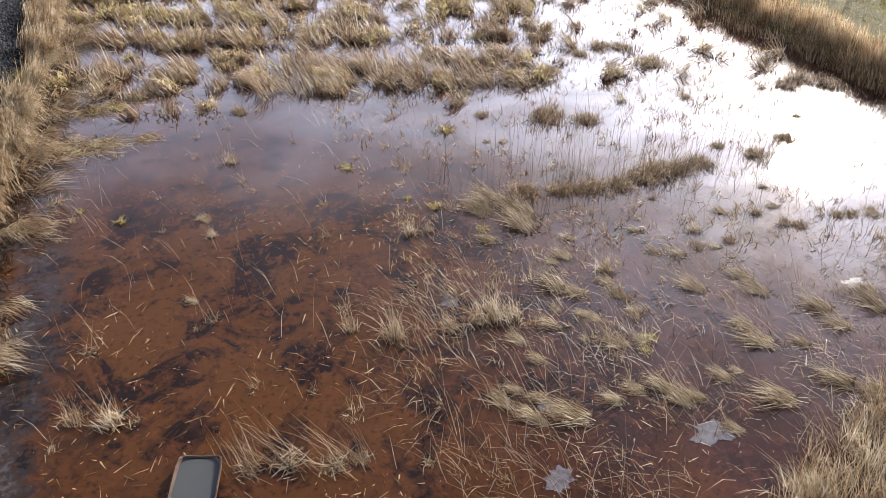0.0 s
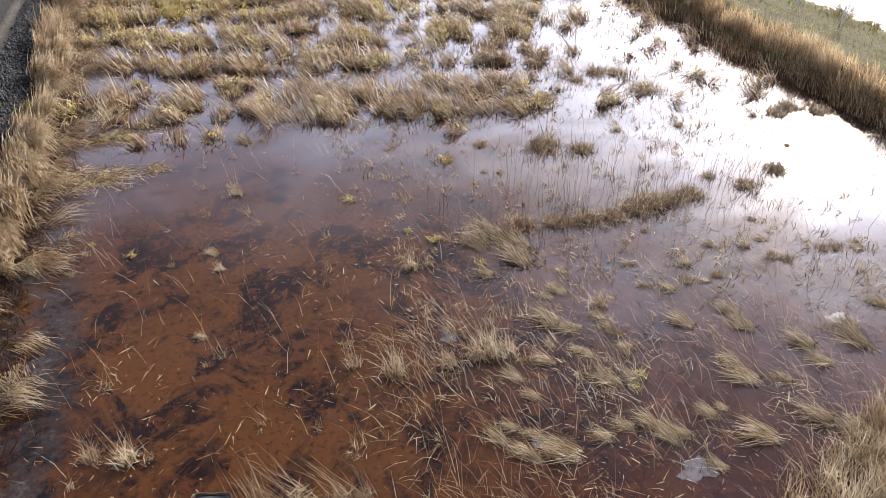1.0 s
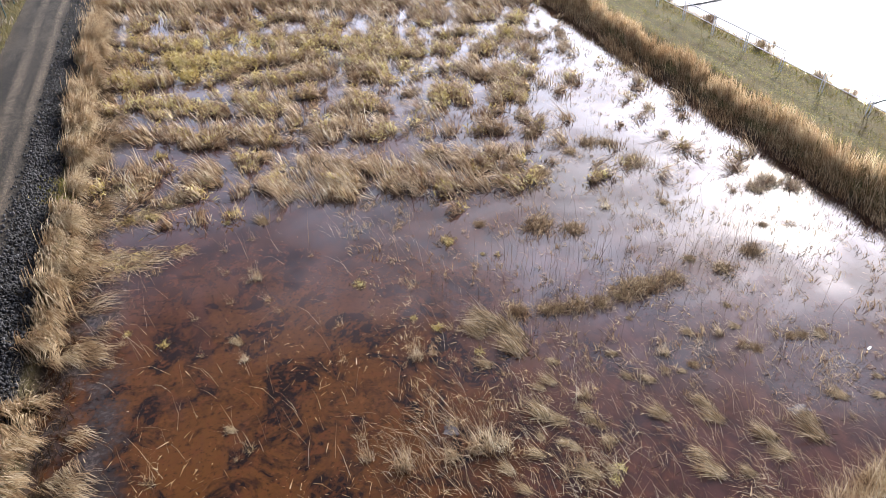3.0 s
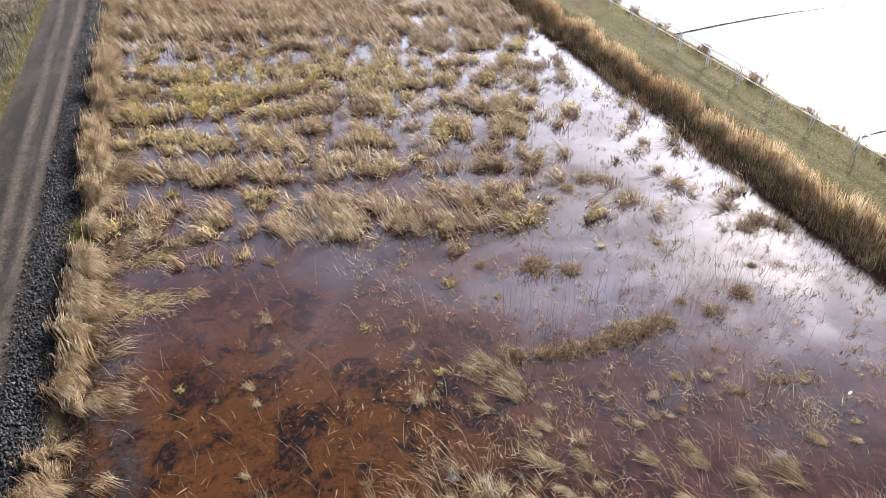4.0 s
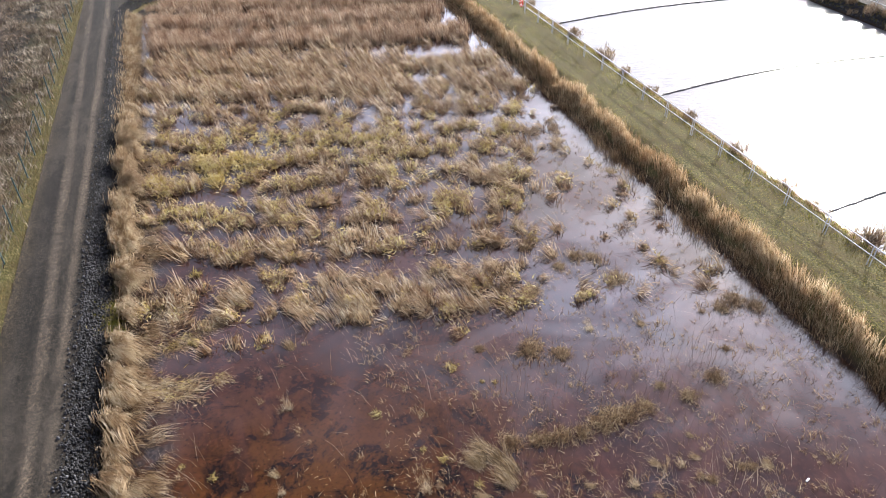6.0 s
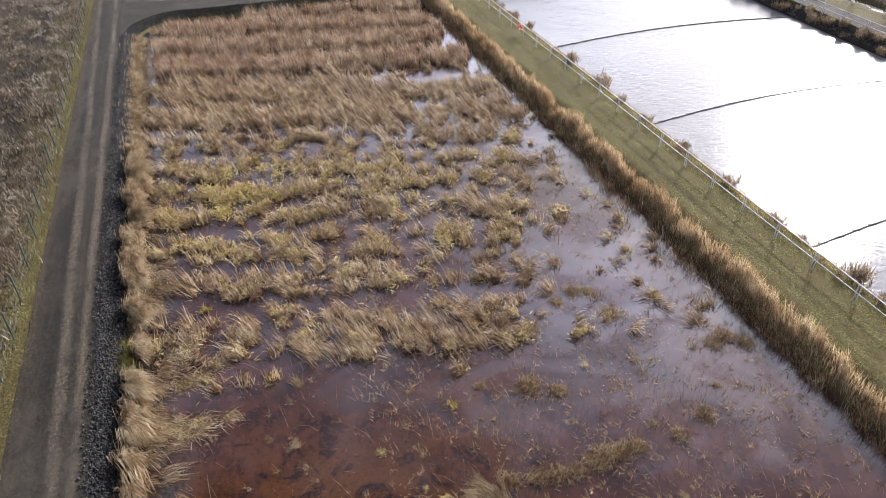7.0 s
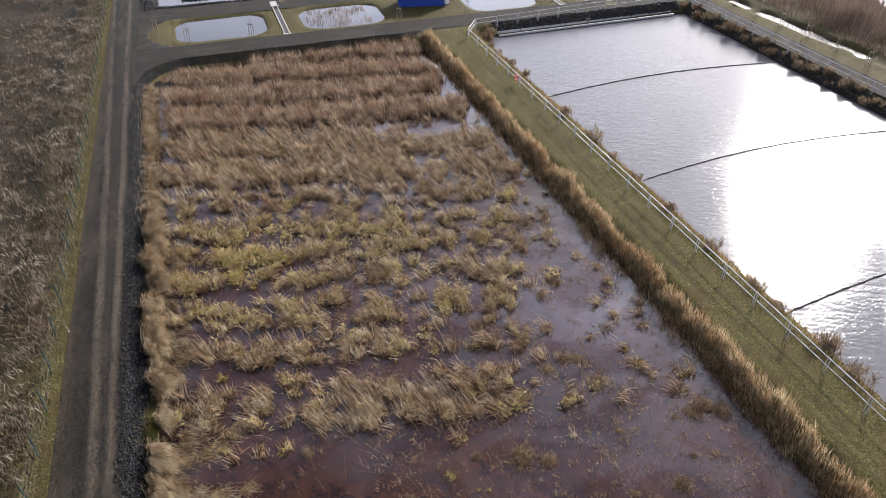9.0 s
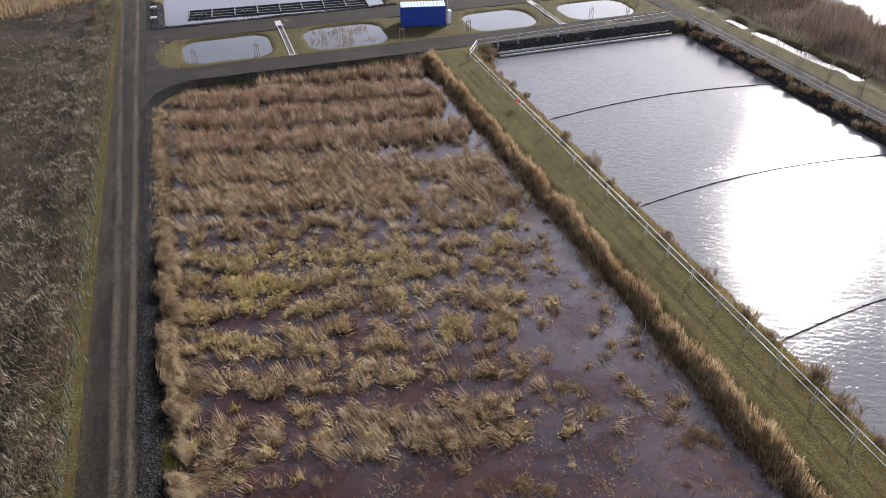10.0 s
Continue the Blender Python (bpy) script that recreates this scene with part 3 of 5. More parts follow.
# ---- stone banks ----
def stones(name, xy, size, label):
    n = len(xy)
    ico = bmesh.new()
    bmesh.ops.create_icosphere(ico, subdivisions=1, radius=1.0)
    v0 = np.array([v.co[:] for v in ico.verts])
    f0 = np.array([[v.index for v in f.verts] for f in ico.faces])
    ico.free()
    v = v0[None] * rng.uniform(0.65, 1.25, (n, len(v0), 1))
    v = v * (size * rng.uniform(0.55, 1.5, n))[:, None, None] * rng.uniform(0.6, 1.2, (n, 1, 3))
    v = v + np.c_[xy, height(xy[:, 0], xy[:, 1]) + 0.03 + rng.uniform(0, 0.05, n)][:, None]
    t = (np.arange(n)[:, None, None] * len(v0) + f0).reshape(-1, 3)
    return tagged(new(name, mesh_from(name, v.reshape(-1, 3), t, ROCK)), label, "stones", kind="stuff")


def scatter(n, x0, x1, y0, y1):
    return np.c_[rng.uniform(x0, x1, n), rng.uniform(y0, y1, n)]


west = np.concatenate([scatter(16500, -7.75, -6.75, 2, 74.3), np.c_[-7.75 - 0.4 * rng.random(1600) ** 2, rng.uniform(2, 74.3, 1600)]])
west = west[rng.random(len(west)) < 1 - 0.6 * step(west[:, 0], -7.2, -6.75)]
corner_a = rng.uniform(math.pi / 2, math.pi, 1900)
corner_r = rng.uniform(5.15, 6.12, 1900)
corner = np.c_[-1.6 + corner_r * np.cos(corner_a), 74.2 + corner_r * np.sin(corner_a)]
stones("stone_bank", np.concatenate([west, corner, scatter(3000, -1.6, 25, 79.35, 80.3)]), 0.047, "band of dark broken stones along a gravel track")
stones("basin_stone_bank", np.concatenate([scatter(3000, 34, 61, 78.9, 80.2), scatter(3500, 61.3, 62.5, 20, 79)]), 0.10, "dark stone edge of a rectangular basin")
stones("pool_stone_bank", np.concatenate([scatter(2200, -6, 27, 99.3, 100.4), scatter(900, -6.9, -5.4, 99.3, 112)]), 0.10, "dark stone bank of a pale pool")


# ---- reeds and grass ----
TOWARD = radians(-38)   # the way most standing reeds lean


def stuff(name, sets, material, label, category):
    v, t = joined(*sets)
    return tagged(new(name, mesh_from(name, v, t, material)), label, category, kind="stuff")


def on_ground(xy, low=0.0):
    return np.c_[xy, np.maximum(height(xy[:, 0], xy[:, 1]), low) - 0.02]


def stand(xy, length, width, azimuth, lean, curl, spread=0.35, low=0.0, lift=0.0, joints=2):
    n = len(xy)
    return blades(on_ground(xy, low) + np.array([0, 0, 1.0]) * (lift * rng.random(n))[:, None], length * rng.uniform(0.65, 1.2, n), width * rng.uniform(0.7, 1.3, n), azimuth + rng.normal(0, spread, n),
                  np.clip(lean + rng.normal(0, 0.2, n), -1.3, 1.5), curl + rng.normal(0, 0.25, n), None, joints)


# reed belt along the east bank: upright, ragged on top, in clumps
n = 31000
xy = np.c_[24.95 + 0.95 * rng.beta(1.3, 1.3, n), rng.uniform(2, 79.2, n)]
bulge = value_noise(xy[:, 1] * 0, xy[:, 1], 1.4, 11)
tuftiness = value_noise(xy[:, 0] * 1.5, xy[:, 1], 0.55, 12)
xy[:, 0] += 0.5 * (bulge - 0.5)
keep = rng.random(n) < 0.25 + 1.1 * tuftiness
xy, bulge, tuftiness = xy[keep], bulge[keep], tuftiness[keep]
tall = 0.36 + 0.2 * bulge + 0.42 * tuftiness
stuff("reed_belt", [stand(xy, 1.12 * tall, 0.021, TOWARD, 0.12, 0.18, 1.0)], BELT, "dense belt of golden-brown dry reeds on the bank", "reeds")
n = 21000
xy = np.c_[24.95 - 0.85 * rng.random(n) ** 1.8, rng.uniform(4, 79, n)]
bay = value_noise(xy[:, 1] * 0, xy[:, 1], 2.4, 15)
xy[:, 0] -= 3.6 * np.maximum(bay - 0.5, 0) * rng.random(n) * step(xy[:, 1], 20, 30) * (1 - 0.6 * step(xy[:, 1], 46, 52))
xy = xy[rng.random(n) < 0.08 + 1.1 * value_noise(xy[:, 0], xy[:, 1], 0.9, 14) ** 1.6]
stuff("belt_fringe", [stand(xy, 0.75, 0.018, TOWARD, 0.35, 0.5, 1.2)], HUMMOCK, "thin brown sedge and short reeds at the foot of the belt", "reeds")


def swathes(centres, count, radius, length, width, azimuth, lean, curl, turn=0.3, r_az=0.16, lift=0.0, drawn=1.6, joints=2):
    """Combed clumps: the leaves of one clump lie the same way, rooted in a strip drawn out across that way."""
    m = len(centres)
    k = rng.integers(int(count * 0.6), int(count * 1.4) + 1, m)
    who = np.repeat(np.arange(m), k)
    size = rng.uniform(0.7, 1.35, m)
    turned = azimuth + rng.normal(0, turn, m)
    off = rng.normal(0, 1, (len(who), 2)) * (radius * size)[who][:, None] * np.array([drawn, 1 / drawn])
    ca, sa = np.cos(turned)[who], np.sin(turned)[who]
    xy = centres[who] + np.c_[off[:, 0] * ca + off[:, 1] * sa, -off[:, 0] * sa + off[:, 1] * ca]
    ln = (lean + rng.normal(0, 0.16, m))[who]
    return stand(xy, (length * size)[who], width, turned[who], ln, curl, r_az, 0.0, lift, joints)


# reeds of the west bank: a mane that rises from the bank and falls over towards the pond
cs = np.c_[-6.8 + 0.7 * rng.random(300), rng.uniform(4, 50.5, 300)]
cs[:, 0] += 0.5 * (value_noise(cs[:, 1] * 0, cs[:, 1], 2.3, 16) - 0.5)
cs = cs[rng.random(300) < (0.35 + 0.9 * value_noise(cs[:, 1] * 0, cs[:, 1], 1.1, 13)) * (1 - 0.9 * np.exp(-((cs[:, 1] - 27.6) / 0.8) ** 2)) * (0.75 + 0.25 * step(cs[:, 1], 12, 18))]
way = radians(174) - radians(52) * value_noise(cs[:, 1] * 0, cs[:, 1], 1.9, 17)
long_ = 0.5 + 0.5 * step(cs[:, 1], 15, 25)
cs[:, 0] -= 0.3 * (1 - step(cs[:, 1], 14, 20))
half = rng.random(len(cs)) < 0.5
stuff("bank_reeds", [swathes(cs[half], 105, 0.10, 1.5 * long_[half], 0.024, way[half], 0.55, 0.8, 0.14, 0.06, 0.1, 1.5, 3),
                     swathes(cs[~half], 95, 0.10, 1.75 * long_[~half], 0.024, way[~half], 0.80, 0.60, 0.2, 0.07, 0.15, 1.5, 3)], PALE, "golden reeds combed over from the bank into a pond", "reeds")
m_ = 330
cs = np.c_[rng.uniform(-6.9, -6.1, m_), 48 + 27 * rng.random(m_)]
stuff("thin_bank_reeds", [swathes(cs, 30, 0.16, 0.8, 0.022, radians(140), 0.5, 0.9, 0.3, 0.2), swathes(cs[:200], 9, 0.3, 0.5, 0.024, radians(60), 0.3, 0.5, 1.2)], PALE, "thin pale reeds and weeds on the pond bank", "reeds")
cs = np.c_[-6.85 + 0.5 * rng.random(900), rng.uniform(4, 75, 900)]
stuff("bank_weeds_by_stones", [swathes(cs, 9, 0.16, 0.28, 0.022, 0.0, 0.6, 0.5, 2.0, 1.0)], BLEACHED, "greyish dead weeds between stones and reeds", "weeds")
cs = np.c_[rng.normal(-6.62, 0.16, 60), rng.normal(27.8, 0.9, 60)]
stuff("bank_green_grass", [swathes(cs, 26, 0.14, 0.22, 0.02, 0.0, 0.5, 0.6, 2.0, 1.0)], GREEN, "patch of fresh green grass on the bank", "grass")
cs = np.c_[rng.uniform(-6.2, -5.4, 420), rng.uniform(4, 62, 420)]
stuff("dark_bank_leaves", [swathes(cs, 22, 0.2, 0.4, 0.026, radians(150), 0.6, 0.5, 1.0, 0.8)], DARK_REED_AND_SHADE, "low dark leaves under the bank reeds", "reeds")
cs = np.c_[rng.uniform(-5.9, -4.4, 90), 12.5 + 33 * rng.random(90) ** 1.2]
cs = cs[rng.random(90) < 0.2 + 0.8 * step(-cs[:, 0], 4.4, 5.5)]
stuff("fallen_bank_reeds", [swathes(cs, 55, 0.14, 1.2, 0.017, radians(132), 1.12, 0.38, 0.22, 0.10)], PALE, "bleached reeds lying flat on the water by the bank", "reeds")


# standing crop of the pond: rows across it, thinning towards the open south-east
def cover(x, y):
    edge = 24.4 - 0.2 * x + 1.8 * (value_noise(x, y, 3.0, 21) - 0.5)
    c = step(y, edge - 0.2, edge + 0.4)
    open_water = step(x - 11.4 - 0.56 * (y - 23.0), -1.5, 2.5) * (1 - step(y, 42.0, 44.5))
    c = c * (1 - 0.9 * open_water)
    for px, py, rx, ry, clear in ((19.2, 56.2, 3.6, 1.5, 1.5), (16.9, 50.9, 1.6, 1.0, 1.0), (-5.4, 49.3, 1.1, 1.7, 1.2), (7.0, 58.2, 2.3, 0.9, 0.8), (11.6, 55.5, 1.4, 0.6, 0.9),
                                  (4.1, 39.2, 1.6, 0.8, 1.1), (2.3, 44.7, 1.3, 0.5, 0.9), (9.8, 43.2, 2.2, 0.6, 1.0), (-5.2, 60.1, 0.8, 1.3, 1.1), (23.2, 44.2, 1.1, 1.3, 1.2),
                                  (-3.9, 35.8, 2.0, 0.8, 0.9), (-2.6, 29.4, 2.4, 1.3, 1.0), (9.8, 29.9, 2.0, 0.9, 0.8)):
        c = c * (1 - np.clip(clear * np.exp(-(((x - px) / rx) ** 2 + ((y - py) / ry) ** 2)), 0, 1))
    c = c * (1 - step(np.where((x < -1.6) & (y > 74.2), np.hypot(x + 1.6, y - 74.2), 0), 4.0, 4.6))
    return c * step(x, -5.6, -5.0) * (1 - step(x, 23.2, 24.0))


ROW_EDGES = np.array([21.0, 25.4, 30.6, 34.2, 37.8, 40.8, 43.8, 48.0, 52.4, 57.0, 62.0])


def rows(x, y):
    """1 in a row of plants, 0 in the lane of water behind it; a row begins at each south edge."""
    u = y + 0.24 * x + 1.3 * (value_noise(x, y, 4.0, 22) - 0.5) + 0.8 * (value_noise(x, y, 1.3, 26) - 0.5)
    k = np.clip(np.searchsorted(ROW_EDGES, u) - 1, 0, len(ROW_EDGES) - 2)
    f = (u - ROW_EDGES[k]) / (ROW_EDGES[k + 1] - ROW_EDGES[k])
    return step(f, 0.0, 0.12) * (1 - step(f, 0.55, 0.85))


def brown(y, x):
    return step(y + 0.19 * x + 2.0 * (value_noise(x, y, 5.0, 23) - 0.5), 60.5, 63.5)


# tufts in the middle of the pond
centres = scatter(5600, -5.6, 23.8, 21, 66)
cx, cy = centres.T
thick = step(cy + 0.24 * cx, 42, 52)
chance = cover(cx, cy) * (0.06 + 0.16 * thick + 0.95 * rows(cx, cy)) * (0.10 + 1.3 * step(value_noise(cx, cy, 0.95, 24), 0.30, 0.62)) * (1 - brown(cy, cx))
chance = np.where((cy < 43) & (cx > 9) & (cy > 22), np.maximum(chance, 0.30 * step(value_noise(cx, cy, 0.8, 37), 0.66, 0.82)), chance)
centres = centres[rng.random(len(cx)) < chance]
pick = rng.random(len(centres))
stuff("reed_rows", [swathes(centres[pick < 0.62], 32, 0.15, 0.82, 0.034, TOWARD, 1.0, 0.6, 0.65, 0.30, 0.14),
                    swathes(centres[pick > 0.62], 26, 0.14, 0.58, 0.036, radians(125), 1.0, 0.6, 0.8, 0.35, 0.22)], STRAW,
      "rows of straw-coloured flattened reed tufts in shallow water", "reeds")
stuff("top_strands", [swathes(centres[pick < 0.42], 9, 0.13, 1.15, 0.036, TOWARD, 0.85, 0.45, 0.35, 0.12, 0.2), swathes(centres[pick > 0.75], 7, 0.14, 0.7, 0.03, radians(130), 0.9, 0.6, 0.5, 0.3, 0.2)], PALE,
      "bleached single leaves lying over the reed tufts", "leaves")
# low dark leaves added to deepen the shade between the tufts
stuff("tuft_foot_shade", [swathes(centres, 16, 0.19, 0.30, 0.05, 0.0, 0.9, 0.5, 2.0, 2.0)], DARK_REED_AND_SHADE, "dark leaves standing in for shade at the foot of the reed tufts", "reeds")
u = centres[:, 1] + 0.24 * centres[:, 0]
yellowish = value_noise(centres[:, 0], centres[:, 1], 1.8, 25) * (0.45 + 0.55 * np.exp(-((u - 42.5) / 7.0) ** 2)) * (1 - 0.7 * step(u, 50, 56))
ys = centres[(yellowish > 0.36) & (rng.random(len(centres)) < 0.75) | (rng.random(len(centres)) < 0.12)]
stuff("yellow_shoots", [swathes(ys, 24, 0.20, 0.24, 0.060, 0.0, 0.9, 0.8, 2.0, 1.2, 0.45)], YELLOW, "yellowed low leaves among the reed tufts", "leaves")
ys = scatter(1500, -5.0, 8, 36, 47)
ys = ys[rng.random(1500) < rows(ys[:, 0], ys[:, 1]) * (0.9 * np.exp(-((ys[:, 0] + 1.8) / 4.0) ** 2) * np.exp(-((ys[:, 1] - 42.0) / 2.4) ** 2)) * step(value_noise(ys[:, 0], ys[:, 1], 0.9, 29), 0.25, 0.6)]
stuff("yellow_patch", [swathes(ys, 27, 0.22, 0.26, 0.062, 0.0, 0.9, 0.7, 2.0, 1.2, 0.5)], YELLOW, "patch of bright yellow fallen leaves among the reeds", "leaves")
hs = centres[rng.random(len(centres)) < 0.35]
stuff("sedge_rows", [swathes(hs, 26, 0.14, 0.42, 0.030, TOWARD, 0.55, 0.8, 1.0, 0.8)], HUMMOCK, "brown sedge tufts between the reed rows", "sedge")
# tall reeds of the front row
fs = scatter(210, -1.0, 10.5, 23, 31)
fs = fs[rng.random(210) < cover(*fs.T) * step(fs[:, 1] + 0.24 * fs[:, 0], 25.0, 25.8) * (1 - step(fs[:, 1] + 0.24 * fs[:, 0], 27.6, 29.2)) * step(value_noise(fs[:, 0], fs[:, 1], 1.5, 38), 0.3, 0.6)]
stuff("front_row_reeds", [swathes(fs, 26, 0.13, 1.1, 0.026, TOWARD, 0.80, 0.5, 0.3, 0.10)], PALE, "tall pale reeds leaning over in the front row", "reeds")

# tan reeds, then the dense brown stand at the north end
centres = scatter(2600, -5.2, 23.6, 44, 68)
cx, cy = centres.T
u = cy + 0.24 * cx
chance = cover(cx, cy) * (0.30 + 0.75 * rows(cx, cy)) * step(u, 49, 53) * (1 - 0.8 * step(cy + 0.19 * cx, 62, 66)) * (0.2 + 1.2 * value_noise(cx, cy, 1.6, 27))
centres = centres[rng.random(len(cx)) < chance]
stuff("tan_reeds", [swathes(centres, 28, 0.18, 1.15, 0.042, TOWARD, 0.88, 0.45, 0.22, 0.10, 0.1)], STRAW, "tan reeds bent by the wind", "reeds")
centres = scatter(4200, -5.0, 24.0, 54, 78.8)
cx, cy = centres.T
v_ = cy + 0.19 * cx + 0.9 * (value_noise(cx, cy, 3.0, 28) - 0.5)
lane = 0.5 - 0.5 * np.cos(2 * math.pi * (v_ - 62.2) / 5.4)
chance = cover(cx, cy) * (0.03 + 1.1 * step(lane, 0.14, 0.34)) * brown(cy, cx) * (1 - 0.9 * step(cx - 22.9 - 0.8 * np.sin(cy * 0.75), -0.3, 0.6)) * (0.45 + 0.9 * value_noise(cx, cy, 0.9, 39))
centres = centres[rng.random(len(cx)) < chance]
stuff("cattail_stand", [swathes(centres, 30, 0.17, 1.15, 0.042, TOWARD, 0.30, 0.55, 0.30, 0.30)], CATTAIL, "dense stand of brown dry cattails in rows", "cattails")

# grass strip and verges
n = 60000
xy = scatter(n, 26.0, 31.8, 4, 79.5)
mow = 0.5 + 0.5 * np.sin(xy[:, 0] * 4.1 + 0.6 * np.sin(xy[:, 1] * 0.3))
rough_edge = step(xy[:, 0], 29.2, 30.4)
keep = rng.random(n) < 0.45 + 0.4 * mow
xy, rough_edge = xy[keep], rough_edge[keep]
stuff("bank_grass", [stand(xy, 0.11 + 0.18 * rough_edge, 0.025, rng.uniform(0, 6.28, len(xy)), 0.6, 0.4, 0.1)], GREEN, "short winter grass on the bank between reeds and railing", "grass")
n = 30000
xy = np.concatenate([scatter(n, -12.9, -11.05, 10, 140), scatter(24000, -4, 62, 84.4, 94.2), scatter(7000, 65.5, 68.6, 36, 110)])
xy = xy[(height(xy[:, 0], xy[:, 1]) > 0.9)]
stuff("verge_grass", [stand(xy, 0.20, 0.022, rng.uniform(0, 6.28, len(xy)), 0.6, 0.4, 0.1)], VERGE, "yellow-green grass verge beside the gravel track", "grass")
cs = np.c_[-12.3 - 48 * rng.random(11000) ** 1.5, 14 + 125 * rng.random(11000)]
swath = value_noise(cs[:, 0] + 0.9 * cs[:, 1], (cs[:, 1] - 0.6 * cs[:, 0]) * 0.35, 3.2, 31)
strip_ = np.abs(cs[:, 0] + 14.9 + 2.5 * (value_noise(cs[:, 0] * 0, cs[:, 1], 14.0, 30) - 0.5))
cs = cs[rng.random(11000) < (0.12 + 1.1 * step(swath, 0.25, 0.7)) * (0.15 + 0.85 * step(strip_, 0.6, 1.4))]
stuff("field_grass", [swathes(cs, 13, 0.32, 0.42, 0.042, TOWARD, 0.8, 0.5, 0.9, 0.6)], FIELD, "rough olive-brown dead grass and stubble in a fenced field", "grass")
cs = np.c_[-12.3 - 13 * rng.random(4200) ** 1.3, 14 + 85 * rng.random(4200)]
swath = value_noise(cs[:, 0] + 0.9 * cs[:, 1], (cs[:, 1] - 0.6 * cs[:, 0]) * 0.35, 2.4, 36)
cs = cs[rng.random(4200) < step(swath, 0.35, 0.65) * (1 - 0.8 * step(-cs[:, 0], 15.0, 24.0))]
stuff("bleached_field_grass", [swathes(cs, 14, 0.3, 0.5, 0.035, TOWARD, 0.7, 0.6, 0.9, 0.7)], BLEACHED, "pale bleached grass tufts along a field fence", "grass")
xy = np.c_[-45 + 36 * rng.random(9000), 108 + 22 * rng.random(9000)]
xy = xy[xy[:, 1] > 112 + 0.55 * (xy[:, 0] + 21)]
xy = xy[xy[:, 0] < -15]
stuff("field_edge_reeds", [stand(xy, 1.6, 0.04, TOWARD, 0.15, 0.3, 0.9)], BELT, "tall brown reeds at the far edge of the field", "reeds")
n = 110000
xy = np.c_[71.6 + 17 * rng.random(n) ** 1.1, 34 + 95 * rng.random(n)]
xy = xy[rng.random(n) < 0.15 + value_noise(xy[:, 0], xy[:, 1], 4.0, 33)]
tall = (0.5 + 0.5 * step(xy[:, 0], 72, 76)) * (1.1 + 2.0 * value_noise(xy[:, 0], xy[:, 1], 5.0, 34))
stuff("thicket", [stand(xy, tall, 0.032, rng.uniform(0, 6.28, len(xy)), 0.3, 0.3, 0.3)], THICKET, "leafless brown thicket and reeds between ditch and lake", "thicket")


# ---- tufts standing in the open water ----
def leaf_mesh(name, n, radius, length, width, azimuth, lean, curl, spread, material, seed):
    r = np.random.default_rng(seed)
    base = np.c_[r.normal(0, radius, (n, 2)), np.full(n, -0.02)]
    az = azimuth + r.normal(0, spread, n)
    v, t = blades(base, length * r.uniform(0.5, 1.2, n), width * r.uniform(0.6, 1.3, n), az, np.clip(lean + r.normal(0, 0.25, n), -1.2, 1.5), curl + r.normal(0, 0.35, n), r)
    v[:, 2] = np.maximum(v[:, 2], 0.006 + 0.01 * r.random(len(v)))
    return mesh_from(name, v, t, material)


def tuft(name, label, category, group, seed, leaves, stems=None, core=None):
    """A plant: its mass of leaves, and where it has them the thin stalks and the dark foot."""
    ob = tagged(new(name, leaf_mesh(name, *leaves, seed)), label, category, group)
    if stems:
        s = new("stem_spray", leaf_mesh("stem_spray", *stems, seed + 50))
        tagged(s, kind="stuff").parent = ob
    if core:
        c = new("foot_shade", leaf_mesh("foot_shade", *core, seed + 90))
        tagged(c, kind="stuff").parent = ob
    return ob


